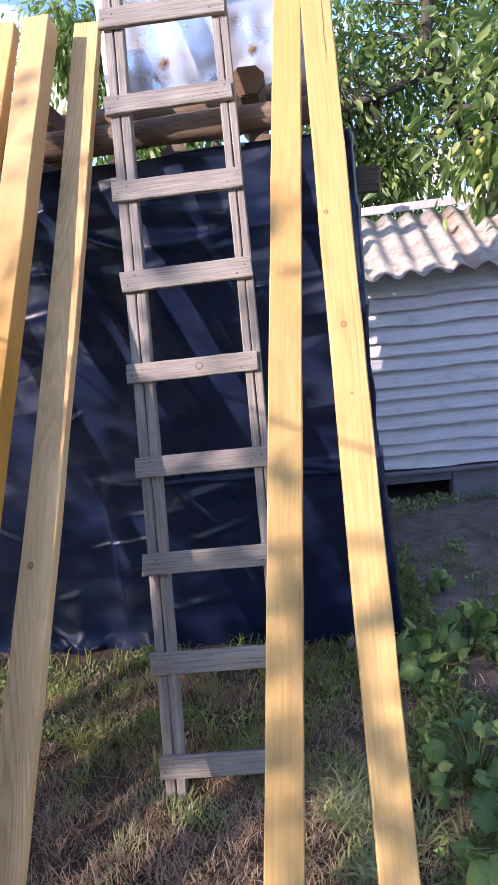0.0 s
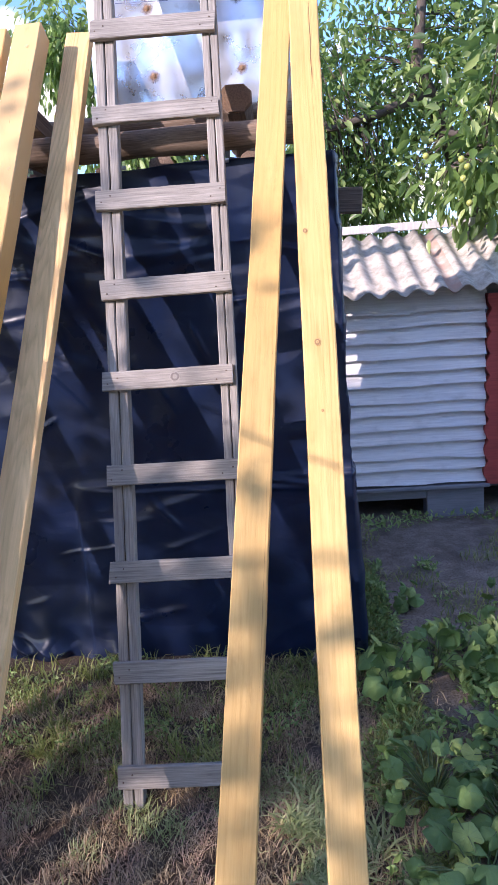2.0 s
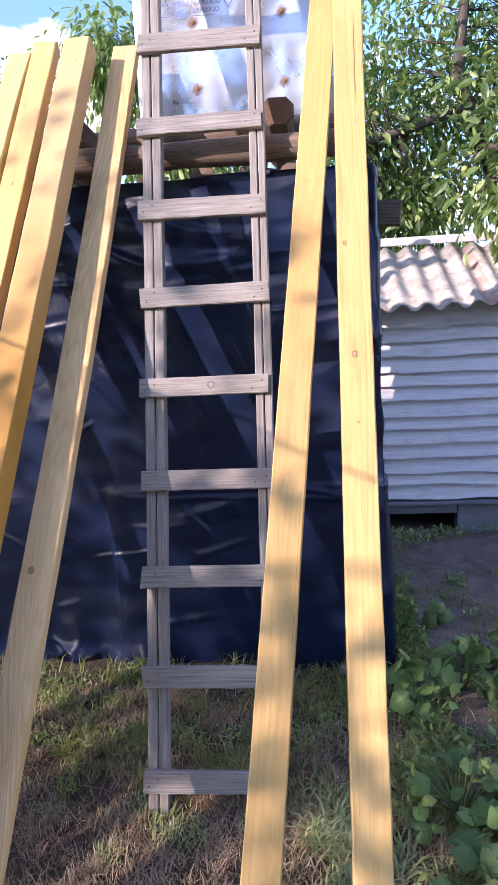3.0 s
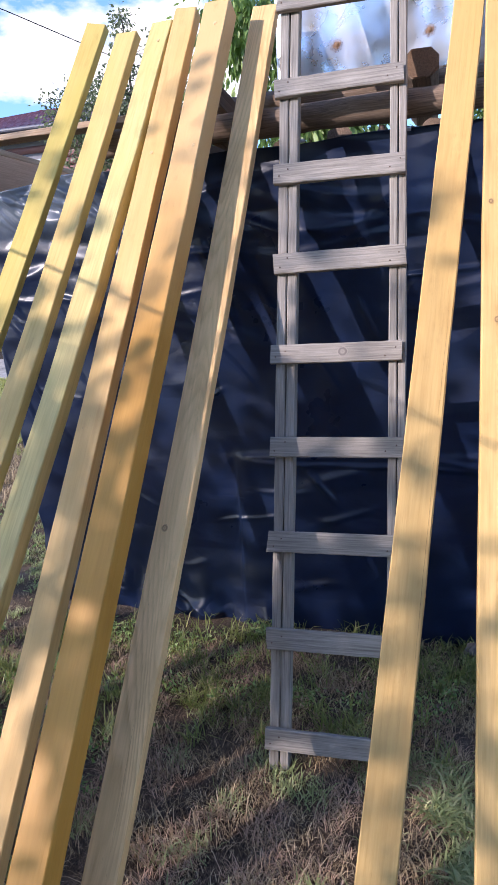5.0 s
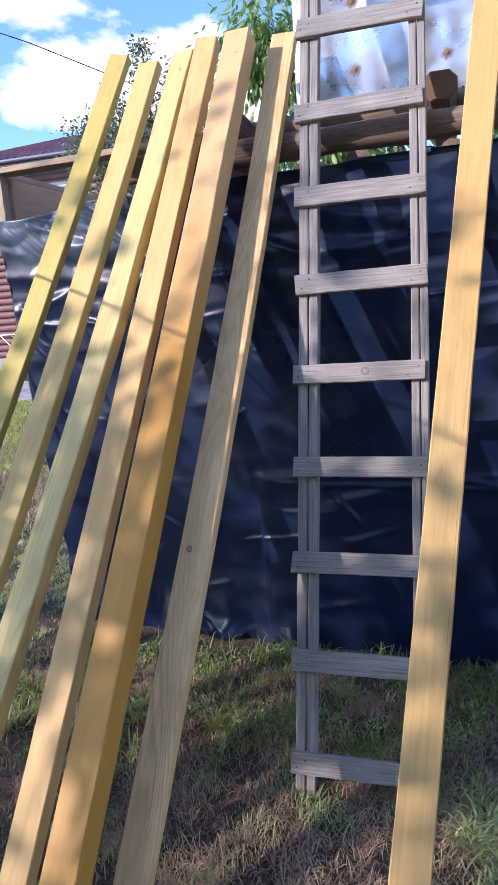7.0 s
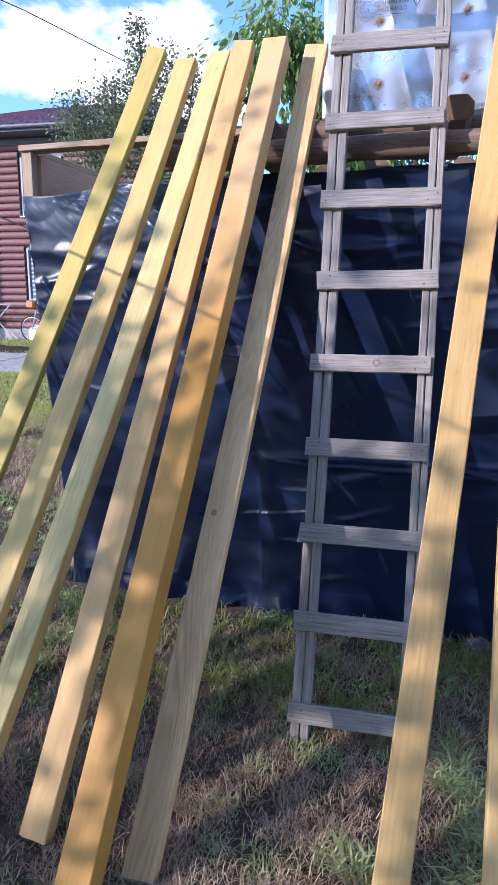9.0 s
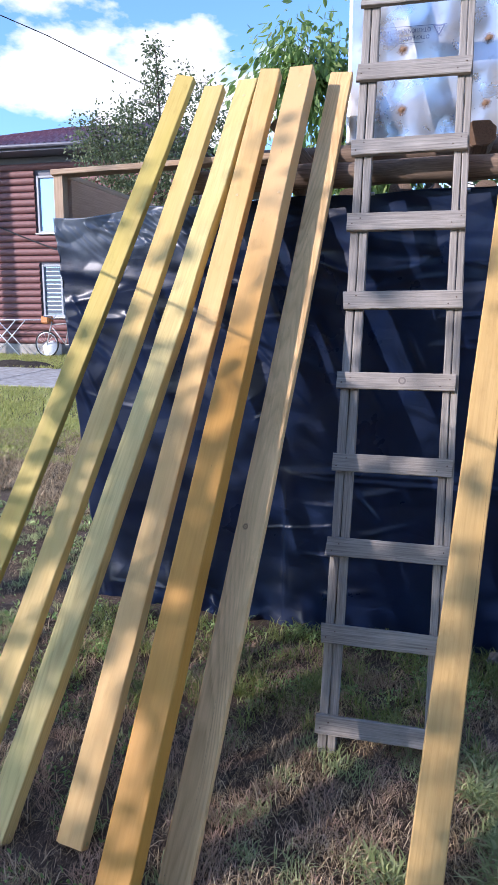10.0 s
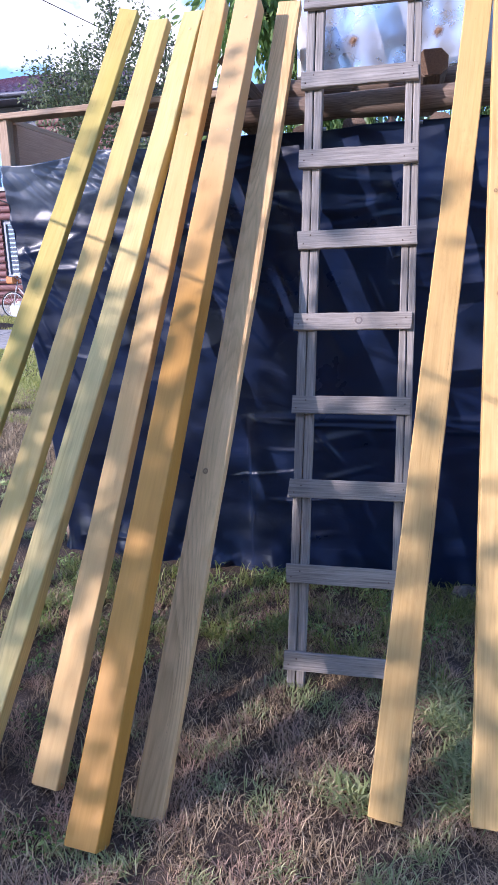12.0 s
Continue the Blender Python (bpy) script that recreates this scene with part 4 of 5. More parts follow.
    # added near-black panel stands in for the shade behind the vent
    part("vent_shade_panel", block(0.9, y0 + 0.5, -0.05, 1.6, y0 + 0.55, 0.15, 0), M_DARK, root)
    # corrugated sheets
    pitch, amp = 0.15, 0.021
    eave, ridge = Vector((0, 2.45, 1.482)), Vector((0, 3.25, 1.885))
    for s in range(3):
        bm = bmesh.new()
        start = 0.42 + s * 1.05
        rows = []
        for i in range(91):
            xx = start + 1.12 * i / 90
            w = amp * math.cos(2 * math.pi * (xx - 0.985) / pitch) + 0.005 * s
            col = []
            for j in range(5):
                p = eave.lerp(ridge, j / 4)
                chip = 0.010 * noise.noise(Vector((xx * 14, s, 2))) if j == 0 else 0
                col.append((xx, p.y - chip, p.z + w + 0.012 * (xx - 1)))
            rows.append([bm.verts.new(p) for p in col] + [bm.verts.new((p[0], p[1] + 0.003, p[2] - 0.009)) for p in col])
        for a, b in zip(rows, rows[1:]):
            for j in range(4):
                bm.faces.new((a[j], b[j], b[j + 1], a[j + 1]))
                bm.faces.new((a[5 + j + 1], b[5 + j + 1], b[5 + j], a[5 + j]))
            bm.faces.new((a[5], b[5], b[0], a[0]))
            bm.faces.new((a[4], b[4], b[9], a[9]))
        part("roof_sheet", bm, M_SLATE, root, "", True)
    part("back_roof", block(0.42, 3.27, 1.5, 3.65, 4.5, 1.53, 0.003), M_SLATE, root)
    ob = part("ridge_board", plank(3.2, 0.055, 0.022, 0.003, 12, 0.001, 70), M_RIDGE, root, "pale ridge board")
    ob.matrix_world = from_to((0.42, 3.25, 1.935), (3.6, 3.25, 1.96), (0, 0, 1))


shed()


# ---- far house ----
def glass():
    k = Mat("sky_tinted_window_glass", 0.05, 0.65)
    # the reflected sky's blue is put into the base colour
    return k.done((0.34, 0.46, 0.62))


def roof_metal():
    k = Mat("burgundy_roof_metal", 0.4, spec=0.5)
    n = k.noise(1.2, 4)
    return k.done(k.ramp(n, (0.3, (0.075, 0.022, 0.03)), (0.7, (0.12, 0.04, 0.05))), k.noise(30, 3), 0.2, 0.01)


M_GLASS, M_ROOF = glass(), roof_metal()
M_LOGSIDING = painted_board("brown_red_siding", (0.25, 0.118, 0.112), (0.165, 0.078, 0.076))
M_FASCIA = Mat("dark_fascia", 0.5).done((0.10, 0.10, 0.13))
M_WHITE = Mat("white_plastic", 0.45).done((0.78, 0.78, 0.78))
M_FRAME = Mat("grey_window_frame", 0.5).done((0.34, 0.35, 0.37))
M_BLIND = Mat("pale_blind", 0.8).done((0.11, 0.13, 0.17))


def house():
    root = thing("house", "two-storey brown-red log-sided house with a burgundy roof", "house")
    hx0, hx1, hy = -15.0, -6.0, 15.67
    wins = ((-10.14, 3.4, -8.9, 4.92), (-10.1, 1.1, -8.9, 2.55), (-14.0, 3.4, -12.8, 4.92), (-14.0, 1.1, -12.8, 2.55))
    part("wall", block(hx0, hy + 0.08, 0, hx1, hy + 0.3, 5.435, 0.01), M_FASCIA, root)
    part("wall", block(hx0, hy + 0.31, 0, hx0 + 0.25, hy + 8, 5.435, 0.01), M_LOGSIDING, root)
    part("wall", block(hx1 - 0.25, hy + 0.31, 0, hx1, hy + 8, 5.435, 0.01), M_LOGSIDING, root)
    part("plinth", block(hx0, hy - 0.02, -0.05, hx1, hy + 0.075, 0.32, 0.01), M_CONCRETE, root)
    step, z = 0.19, 0.33
    while z < 5.23:
        spans, cur = [], hx0
        for wx0, wz0, wx1, wz1 in sorted(wins):
            if wz0 - 0.08 < z + step / 2 < wz1 + 0.08:
                spans.append((cur, wx0 - 0.07))
                cur = wx1 + 0.07
        spans.append((cur, hx1))
        for a, b in spans:
            bm = bmesh.new()
            prof = [(hy + 0.075, z + 0.005), (hy + 0.01, z + 0.02), (hy - 0.022, z + 0.07), (hy - 0.025, z + 0.12), (hy + 0.0, z + 0.17), (hy + 0.075, z + step - 0.003)]
            l, r = [bm.verts.new((a, *p)) for p in prof], [bm.verts.new((b, *p)) for p in prof]
            for q in range(len(prof) - 1):
                bm.faces.new((l[q], r[q], r[q + 1], l[q + 1]))
            part("siding_log", bm, M_LOGSIDING, root, "", True)
        z += step
    for wx0, wz0, wx1, wz1 in wins:
        w = part("window", block(wx0 + 0.06, hy + 0.05, wz0 + 0.06, wx1 - 0.06, hy + 0.07, wz1 - 0.06, 0), M_GLASS, root, "window with white frame")
        for a in ((wx0, wz0, wx0 + 0.06, wz1), (wx1 - 0.06, wz0, wx1, wz1), (wx0 + 0.062, wz0, wx1 - 0.062, wz0 + 0.06), (wx0 + 0.062, wz1 - 0.06, wx1 - 0.062, wz1),
                  ((wx0 + wx1) / 2 - 0.03, wz0 + 0.062, (wx0 + wx1) / 2 + 0.03, wz1 - 0.062)):
            part("window_frame", block(a[0], hy - 0.01, a[1], a[2], hy + 0.078, a[3], 0.006), M_FRAME, w)
        part("window_sill", block(wx0 - 0.05, hy - 0.09, wz0 - 0.04, wx1 + 0.05, hy + 0.07, wz0 - 0.004, 0.005), M_WHITE, w)
        if wz0 < 2:
            for q in range(11):
                zz = wz0 + 0.1 + q * 0.118
                part("blind_slat", block(wx0 + 0.07, hy + 0.035, zz, wx1 - 0.07, hy + 0.045, zz + 0.085, 0), M_BLIND, w)
    # soffit, fascia, gutter, hipped roof
    part("soffit", block(hx0 - 0.6, hy - 0.58, 5.44, hx1 + 0.6, hy + 8.5, 5.48, 0.01), M_FASCIA, root)
    part("fascia", block(hx0 - 0.6, hy - 0.605, 5.44, hx1 + 0.6, hy - 0.583, 5.58, 0.005), M_FASCIA, root)
    part("gutter", tube([(hx0 - 0.6, hy - 0.66, 5.56), (hx1 + 0.6, hy - 0.66, 5.54)], 0.055, 10), M_FASCIA, root)
    bm = bmesh.new()
    ex0, ex1, ey, ez = hx0 - 0.65, hx1 + 0.65, hy - 0.65, 5.61
    ry, rz, rx0 = hy + 3.6, 7.1, -11.3
    nx, ny = 120, 30
    grid = []
    for j in range(ny + 1):
        v = j / ny
        row = []
        for i in range(nx + 1):
            a, b = ex0 + (rx0 - ex0) * v, ex1 + (-7.5 - ex1) * v
            xx = a + (b - a) * i / nx
            row.append(bm.verts.new((xx, ey + (ry - ey) * v, ez + (rz - ez) * v + 0.018 * math.cos(xx * 2 * math.pi / 0.22) - 0.03 * ((v * 11) % 1))))
        grid.append(row)
    for j in range(ny):
        for i in range(nx):
            bm.faces.new((grid[j][i], grid[j][i + 1], grid[j + 1][i + 1], grid[j + 1][i]))
    part("roof", bm, M_ROOF, root, "burgundy metal tile roof")
    bm = bmesh.new()
    f = [bm.verts.new(p) for p in ((ex0, ey, ez), (rx0, ry, rz), (ex0, hy + 8.6, ez), (-7.5, ry, rz), (ex1, ey, ez), (ex1, hy + 8.6, ez))]
    for q in ((0, 1, 2), (1, 3, 5, 2), (3, 4, 5)):
        bm.faces.new([f[i] for i in q])
    part("roof", bm, M_ROOF, root)
    root.location = (-0.18, 0, RISE)


house()

# pole and the cable that it carries
pole = thing("utility_pole", "tall grey utility pole by the house", "pole")
part("pole_shaft", tube([(-15.35, 12.17, -0.1), (-15.35, 12.17, 8.6)], [0.17, 0.14], 12), M_CONCRETE, pole, "", True)
M_CABLE = Mat("black_cable", 0.6).done((0.02, 0.02, 0.022))
cable = part("cable", tube([(-3.8, 17.0, 5.85), (-5.14, 11.2, 5.80), (-5.75, 8.5, 5.8), (-6.9, 2.0, 5.35), (-8.1, -5.4, 4.8), (-9.2, -13, 5.2)], 0.008, 6), M_CABLE)
tagged(cable, "thin black overhead cable across the garden", "cable")
line = thing("washing_line", "washing line stretched between two thin posts", "washing line")
part("post", tube([(-2.093, -0.1, -0.1), (-2.093, -0.1, 2.26)], 0.02, 8), M_LADDER, line, "", True)
part("post", tube([(-0.835, -3.7, -0.1), (-0.835, -3.7, 2.26)], 0.02, 8), M_LADDER, line, "", True)
part("line", tube([(-2.093, -0.1, 2.205), (-1.927, -0.575, 2.2), (-1.548, -1.659, 2.2), (-0.835, -3.7, 2.205)], 0.006, 6), M_CABLE, line)
wall_cable = part("cable", tube([(-12.2, 15.58, 4.05), (-11.5, 15.56, 3.84), (-10.6, 15.56, 3.5), (-9.8, 15.56, 3.22), (-8.7, 15.58, 3.05)], 0.02, 6), M_CABLE)
tagged(wall_cable, "black cable slung along the house wall", "cable")


# ---- things by the house ----
def bicycle():
    root = thing("bicycle", "old bicycle parked side on by the house", "bicycle", at=pose(-9.93, 15.15, RISE) @ Matrix.Diagonal((1.15, 1.15, 1.15, 1)))
    rub, steel = Mat("tyre_rubber", 0.8).done((0.02, 0.02, 0.02)), Mat("pale_bike_paint", 0.35).done((0.45, 0.43, 0.42))
    for xx in (0.0, 1.02):
        ring = [(xx + 0.3 * math.cos(a), 0, 0.31 + 0.3 * math.sin(a)) for a in [2 * math.pi * q / 28 for q in range(29)]]
        wheel = part("wheel", tube(ring, 0.018, 6), rub, root, "", True)
        ring = [(xx + 0.275 * math.cos(a), 0, 0.31 + 0.275 * math.sin(a)) for a in [2 * math.pi * q / 28 for q in range(29)]]
        part("rim", tube(ring, 0.009, 5), M_BOLT, wheel, "", True)
        for q in range(7):
            a = math.pi * q / 7
            part("spoke", tube([(xx - 0.27 * math.cos(a), 0, 0.31 - 0.27 * math.sin(a)), (xx + 0.27 * math.cos(a), 0, 0.31 + 0.27 * math.sin(a))], 0.003, 4), M_BOLT, wheel)
    for pts in ([(0, 0, 0.31), (0.16, 0, 0.85)], [(0.15, 0, 0.78), (0.62, 0, 0.8)], [(0.17, 0, 0.7), (0.5, 0, 0.3)], [(0.5, 0, 0.3), (0.64, 0, 0.9)], [(0.5, 0, 0.3), (1.02, 0, 0.31)], [(0.62, 0, 0.78), (1.02, 0, 0.31)]):
        part("frame_tube", tube(pts, 0.016, 6), steel, root, "", True)
    part("handlebar", tube([(0.1, -0.28, 0.98), (0.18, -0.1, 0.95), (0.16, 0, 0.9), (0.18, 0.1, 0.95), (0.1, 0.28, 0.98)], 0.012, 6), M_BOLT, root, "", True)
    part("saddle", block(0.55, -0.08, 0.9, 0.8, 0.08, 0.95, 0.02), rub, root)
    part("basket", block(-0.06, -0.14, 0.80, 0.14, 0.14, 0.98, 0.03), Mat("orange_plastic", 0.5).done((0.55, 0.20, 0.06)), root, "orange basket")


bicycle()
tank = bmesh.new()
prof = [(0.0, 0.0), (0.2, 0.0), (0.25, 0.06), (0.26, 0.3), (0.2, 0.38), (0.07, 0.4), (0.06, 0.44), (0.0, 0.44)]
rows = [[tank.verts.new((r * math.cos(2 * math.pi * k / 20), r * math.sin(2 * math.pi * k / 20), z)) for k in range(20)] for r, z in prof[1:-1]]
for a, b in zip(rows, rows[1:]):
    for k in range(20):
        tank.faces.new((a[k], a[(k + 1) % 20], b[(k + 1) % 20], b[k]))
tank.faces.new(rows[0][::-1])
tank.faces.new(rows[-1])
ob = part("water_can", tank, M_WHITE, smooth=True)
ob.matrix_world = pose(-9.9, 15.4, RISE)
tagged(ob, "white plastic water can on the ground by the bicycle", "can")

rack = thing("drying_rack", "folding white tube clothes drying rack", "rack")
for yy in (15.0, 15.5):
    for a, b in (((-11.6, yy, 0.02), (-10.6, yy, 1.0)), ((-10.5, yy, 0.02), (-11.5, yy, 1.0))):
        part("leg", tube([a, b], 0.014, 6), M_WHITE, rack, "", True)
    part("top_tube", tube([(-11.9, yy, 1.0), (-9.95, yy, 1.02)], 0.014, 6), M_WHITE, rack, "", True)
for q in range(9):
    xx = -11.8 + q * 0.22
    part("wire", tube([(xx, 15.0, 1.005), (xx, 15.5, 1.005)], 0.006, 4), M_WHITE, rack)
rack.location = (-0.2, 0, RISE)


def soil_mound():
    rings = []
    bm = bmesh.new()
    for j in range(7):
        r = 1 - j / 6.5
        rings.append([bm.verts.new((1.15 * r * math.cos(a), 0.42 * r * math.sin(a), 0.16 * (1 - r ** 2) * (1 + 0.5 * noise.noise(Vector((3 * r * math.cos(a), 3 * r * math.sin(a), 1))))))
                      for a in [2 * math.pi * q / 26 for q in range(26)]])
    for a, b in zip(rings, rings[1:]):
        for q in range(26):
            bm.faces.new((a[q], a[(q + 1) % 26], b[(q + 1) % 26], b[q]))
    bm.faces.new(rings[-1])
    k = Mat("dark_turned_soil", 0.95, spec=0.15)
    n = k.noise(14, 6, rough=0.7)
    ob = part("soil_mound", bm, k.done(k.ramp(n, (0.3, (0.018, 0.014, 0.011)), (0.7, (0.075, 0.06, 0.05))), n, 0.8, 0.05), smooth=True)
    ob.matrix_world = pose(-9.2, 12.6, climb(12.6) - 0.02)
    tagged(ob, "low mound of dark turned soil beside the path", "soil mound")


soil_mound()


# ---- trees ----
def tree(name, label, trunk, limbs, clumps, leaf, material, seed, shape=LEAF_LONG, droop=0.6, category="tree"):
    """trunk: points with radii; limbs: lists of points with radii; clumps: rows of centre, radii, count, leaves in each, spread, shell."""
    rs = np.random.RandomState(seed)
    root = thing(name, label, category)
    pts, rad = [Vector(p[:3]) for p in trunk], [p[3] for p in trunk]
    part("trunk", tube(pts, rad, 10, 0.08, seed), M_BARK, root, "", True)
    for n, limb in enumerate(limbs):
        part("limb", tube([p[:3] for p in limb], [p[3] for p in limb], 7, 0.08, seed + n), M_BARK, root, "", True)
    places, hubs, centres, grown = [], [], [], []
    for centre, radii, count, per, spread, shell, grow in clumps:
        p, c, cc = crown_points(rs, centre, radii, count, per, spread, shell)
        places.append(p), hubs.append(c), centres.append(cc), grown.append(np.full(len(p), grow))
    p, c = np.concatenate(places), np.concatenate(hubs)
    ways = (p - c) + rs.normal(size=p.shape) * 0.05 + np.array((0, 0, -droop * 0.12))
    size = leaf * (0.6 + 0.7 * rs.rand(len(p))) * np.concatenate(grown)
    part_mesh = leaves(p, ways, size, shape, rs)
    place("crown", part_mesh, material, root)
    # twigs from the nearest limb to each clump
    ends = [Vector(a[:3]).lerp(Vector(b[:3]), q / 6) for limb in limbs for a, b in zip(limb, limb[1:]) for q in range(7)] + pts[-1:]
    bm = bmesh.new()
    for cc in np.concatenate(centres):
        cc = Vector(cc)
        near = min(ends, key=lambda e: (e - cc).length)
        mid = near.lerp(cc, 0.55) + Vector((0, 0, 0.12 * (near - cc).length))
        tube([near, mid, cc], [0.006, 0.004, 0.002], 4, 0, 0, bm, False)
    tagged(part("twig", bm, M_BARK, root), kind="stuff")
    return root


tree("walnut_tree", "leafy walnut tree with dark limbs behind the shed",
     [(2.6, 4.9, -0.1, 0.17), (2.55, 4.85, 1.2, 0.15), (2.5, 4.8, 2.2, 0.13)],
     [[(2.5, 4.8, 2.1, 0.1), (2.1, 4.5, 2.9, 0.07), (1.85, 4.3, 3.3, 0.055), (1.9, 4.2, 4.0, 0.03)],
      [(1.95, 4.35, 3.1, 0.05), (1.5, 4.1, 2.9, 0.035), (1.0, 3.9, 2.75, 0.02)],
      [(2.5, 4.8, 2.2, 0.09), (3.0, 4.2, 3.0, 0.05), (3.4, 3.6, 3.5, 0.02)],
      [(2.1, 4.5, 2.8, 0.04), (2.0, 3.6, 2.6, 0.028), (2.1, 3.3, 2.58, 0.018), (2.0, 3.0, 2.42, 0.011), (1.75, 2.9, 2.26, 0.006)]],
     [((2.2, 4.7, 3.4), (1.8, 0.9, 1.7), 170, 44, 0.19, 0.2, 0.82), ((1.2, 4.4, 3.0), (0.7, 0.6, 1.1), 66, 42, 0.16, 0.2, 0.82),
      ((1.3, 4.3, 2.3), (0.75, 0.4, 0.35), 55, 42, 0.15, 0.2, 0.8), ((2.15, 3.05, 2.62), (0.55, 0.35, 0.45), 34, 15, 0.15, 0.2, 1.2), ((2.05, 2.92, 2.2), (0.5, 0.3, 0.2), 34, 15, 0.13, 0.2, 1.2),
      ((2.35, 2.9, 3.05), (0.4, 0.3, 0.4), 16, 13, 0.13, 0.2, 1.25)],
     0.105, M_WALNUT, 5, LEAF_OVAL, 1.9)
fruit = bmesh.new()
bmesh.ops.create_icosphere(fruit, subdivisions=2, radius=0.021)
fruit_mesh = bpy.data.meshes.new("fruit")
fruit.to_mesh(fruit_mesh)
fruit.free()
for p in ((1.74, 2.6, 2.25), (1.78, 2.62, 2.21), (1.75, 2.6, 2.14), (1.8, 2.64, 2.0), (1.55, 2.7, 2.3), (2.0, 2.6, 2.38)):
    ob = place("fruit", fruit_mesh, M_FRUIT, smooth=True)
    ob.matrix_world = pose(*p)
    tagged(ob, "small yellow-green fruit hanging among the leaves", "fruit", "fruits on the tree")

tree("peach_tree", "bright green long-leaved tree growing behind the frame",
     [(-0.1, 3.3, -0.1, 0.07), (-0.1, 3.3, 1.0, 0.055), (-0.1, 3.25, 1.9, 0.045)],
     [[(-0.1, 3.25, 1.7, 0.04), (-0.3, 3.2, 2.4, 0.025), (-0.45, 3.15, 3.1, 0.012)], [(-0.1, 3.25, 1.8, 0.04), (0.3, 3.3, 2.5, 0.025), (0.4, 3.2, 3.2, 0.012)]],
     [((-0.2, 3.25, 2.55), (0.5, 0.4, 0.75), 90, 36, 0.11, 0.2, 0.75), ((-0.6, 3.1, 3.2), (0.5, 0.3, 0.32), 62, 34, 0.12, 0.2, 0.72),
      ((0.25, 3.6, 2.15), (0.75, 0.2, 0.3), 60, 24, 0.1, 0.2, 1.0)],
     0.1, M_PEACH, 8, LEAF_LONG, 2.2)

tree("pear_tree", "airy grey-green pear tree in front of the house",
     [(-4.6, 10.0, -0.1, 0.11), (-4.6, 10.0, 1.8, 0.09), (-4.5, 10.0, 3.0, 0.06)],
     [[(-4.6, 10, 1.8, 0.06), (-5.2, 10.1, 3.0, 0.035), (-5.75, 10.0, 4.9, 0.012)], [(-4.5, 10, 2.8, 0.05), (-4.4, 10, 4.2, 0.03), (-4.5, 10, 6.0, 0.01)],
      [(-4.5, 10, 2.4, 0.05), (-3.8, 10.1, 3.4, 0.03), (-3.5, 10, 5.4, 0.01)]],
     [((-4.6, 10.0, 4.0), (1.5, 0.9, 1.35), 200, 44, 0.12, 0.3, 1.0), ((-4.5, 10, 5.5), (0.2, 0.2, 0.8), 24, 32, 0.08, 0.2, 1.0), ((-5.1, 10, 4.9), (0.14, 0.15, 0.6), 12, 30, 0.07, 0.2, 1.0), ((-4.0, 10, 5.2), (0.14, 0.15, 0.65), 12, 30, 0.07, 0.2, 1.0), ((-3.2, 10, 4.7), (0.14, 0.15, 0.7), 12, 30, 0.07, 0.2, 1.0),
      ((-5.75, 10, 4.6), (0.35, 0.3, 0.5), 20, 36, 0.11, 0.2, 1.0), ((-3.55, 10, 5.0), (0.3, 0.3, 0.6), 16, 36, 0.11, 0.2, 1.0)],
     0.062, M_PEAR, 11, LEAF_ROUND, 0.5)

# an unseen garden tree added towards the sun; its clumps dapple the yard
SHADE_CENTRE = Vector((-0.2, 0.2, 0.1)) - SUN_WAY * 6.5
sx, sy, sz = SHADE_CENTRE
shade_tree = tree("garden_tree", "unseen broad leafy tree added in the sun's way for dapples",
     [(sx - 1.3, sy + 1.6, -0.1, 0.14), (sx - 1.25, sy + 1.55, 1.2, 0.11), (sx - 1.0, sy + 1.3, 2.3, 0.08)],
     [[(sx - 1.1, sy + 1.4, 1.8, 0.05), (sx - 1.3, sy + 1.3, 2.9, 0.03), (sx - 1.2, sy + 1.2, 3.8, 0.012)], [(sx - 1.0, sy + 1.3, 2.2, 0.05), (sx - 0.2, sy + 0.3, 3.0, 0.024), (sx + 0.7, sy - 0.9, 3.6, 0.012)]],
     [((sx, sy, sz - 0.35), (1.7, 2.1, 0.75), 26, 18, 0.06, 0.1, 1.0), ((sx, sy, sz + 0.7), (1.5, 1.9, 0.7), 105, 18, 0.06, 0.2, 1.0),
      ((sx + 0.65, sy - 0.65, sz + 0.25), (0.55, 0.55, 0.35), 20, 14, 0.055, 0.2, 1.0), ((sx - 0.75, sy - 0.95, sz - 0.12), (0.6, 0.5, 0.3), 50, 16, 0.055, 0.1, 1.0), ((sx - 0.75, sy + 0.7, sz + 0.4), (0.55, 0.5, 0.42), 44, 16, 0.055, 0.1, 1.0),
      ((sx + 0.8, sy - 0.85, sz - 0.15), (0.3, 0.3, 0.2), 12, 16, 0.055, 0.1, 1.0),
      ((sx + 0.5, sy - 0.1, sz + 0.12), (0.42, 0.36, 0.24), 16, 16, 0.055, 0.1, 1.0),
      ((sx - 0.5, sy + 0.5, sz + 1.85), (1.3, 0.8, 0.5), 17, 13, 0.06, 0.2, 1.0)],
     0.085, M_SHADE, 21, LEAF_ROUND, 0.5)

# unseen greenery added behind the way, cutting low sky light off the sheeting
hs = np.random.RandomState(31)
hp = np.stack([hs.uniform(-4.2, 7, 40000), -8.3 + 0.8 * hs.normal(size=40000), 9.3 * hs.rand(40000) ** 0.9], 1)
hp[:, 2] *= 1 - 0.6 * np.exp(-((hp[:, 0] + 0.8) / 1.5) ** 4)
hp[:, 2] *= 0.8 + 0.25 * np.sin(hp[:, 0] * 1.3) * np.sin(hp[:, 0] * 0.45 + 1)
ob = place("hedge", leaves(hp, hs.normal(size=hp.shape), hs.uniform(0.14, 0.32, len(hp)), LEAF_ROUND, hs, "hedge"), M_SHADE)
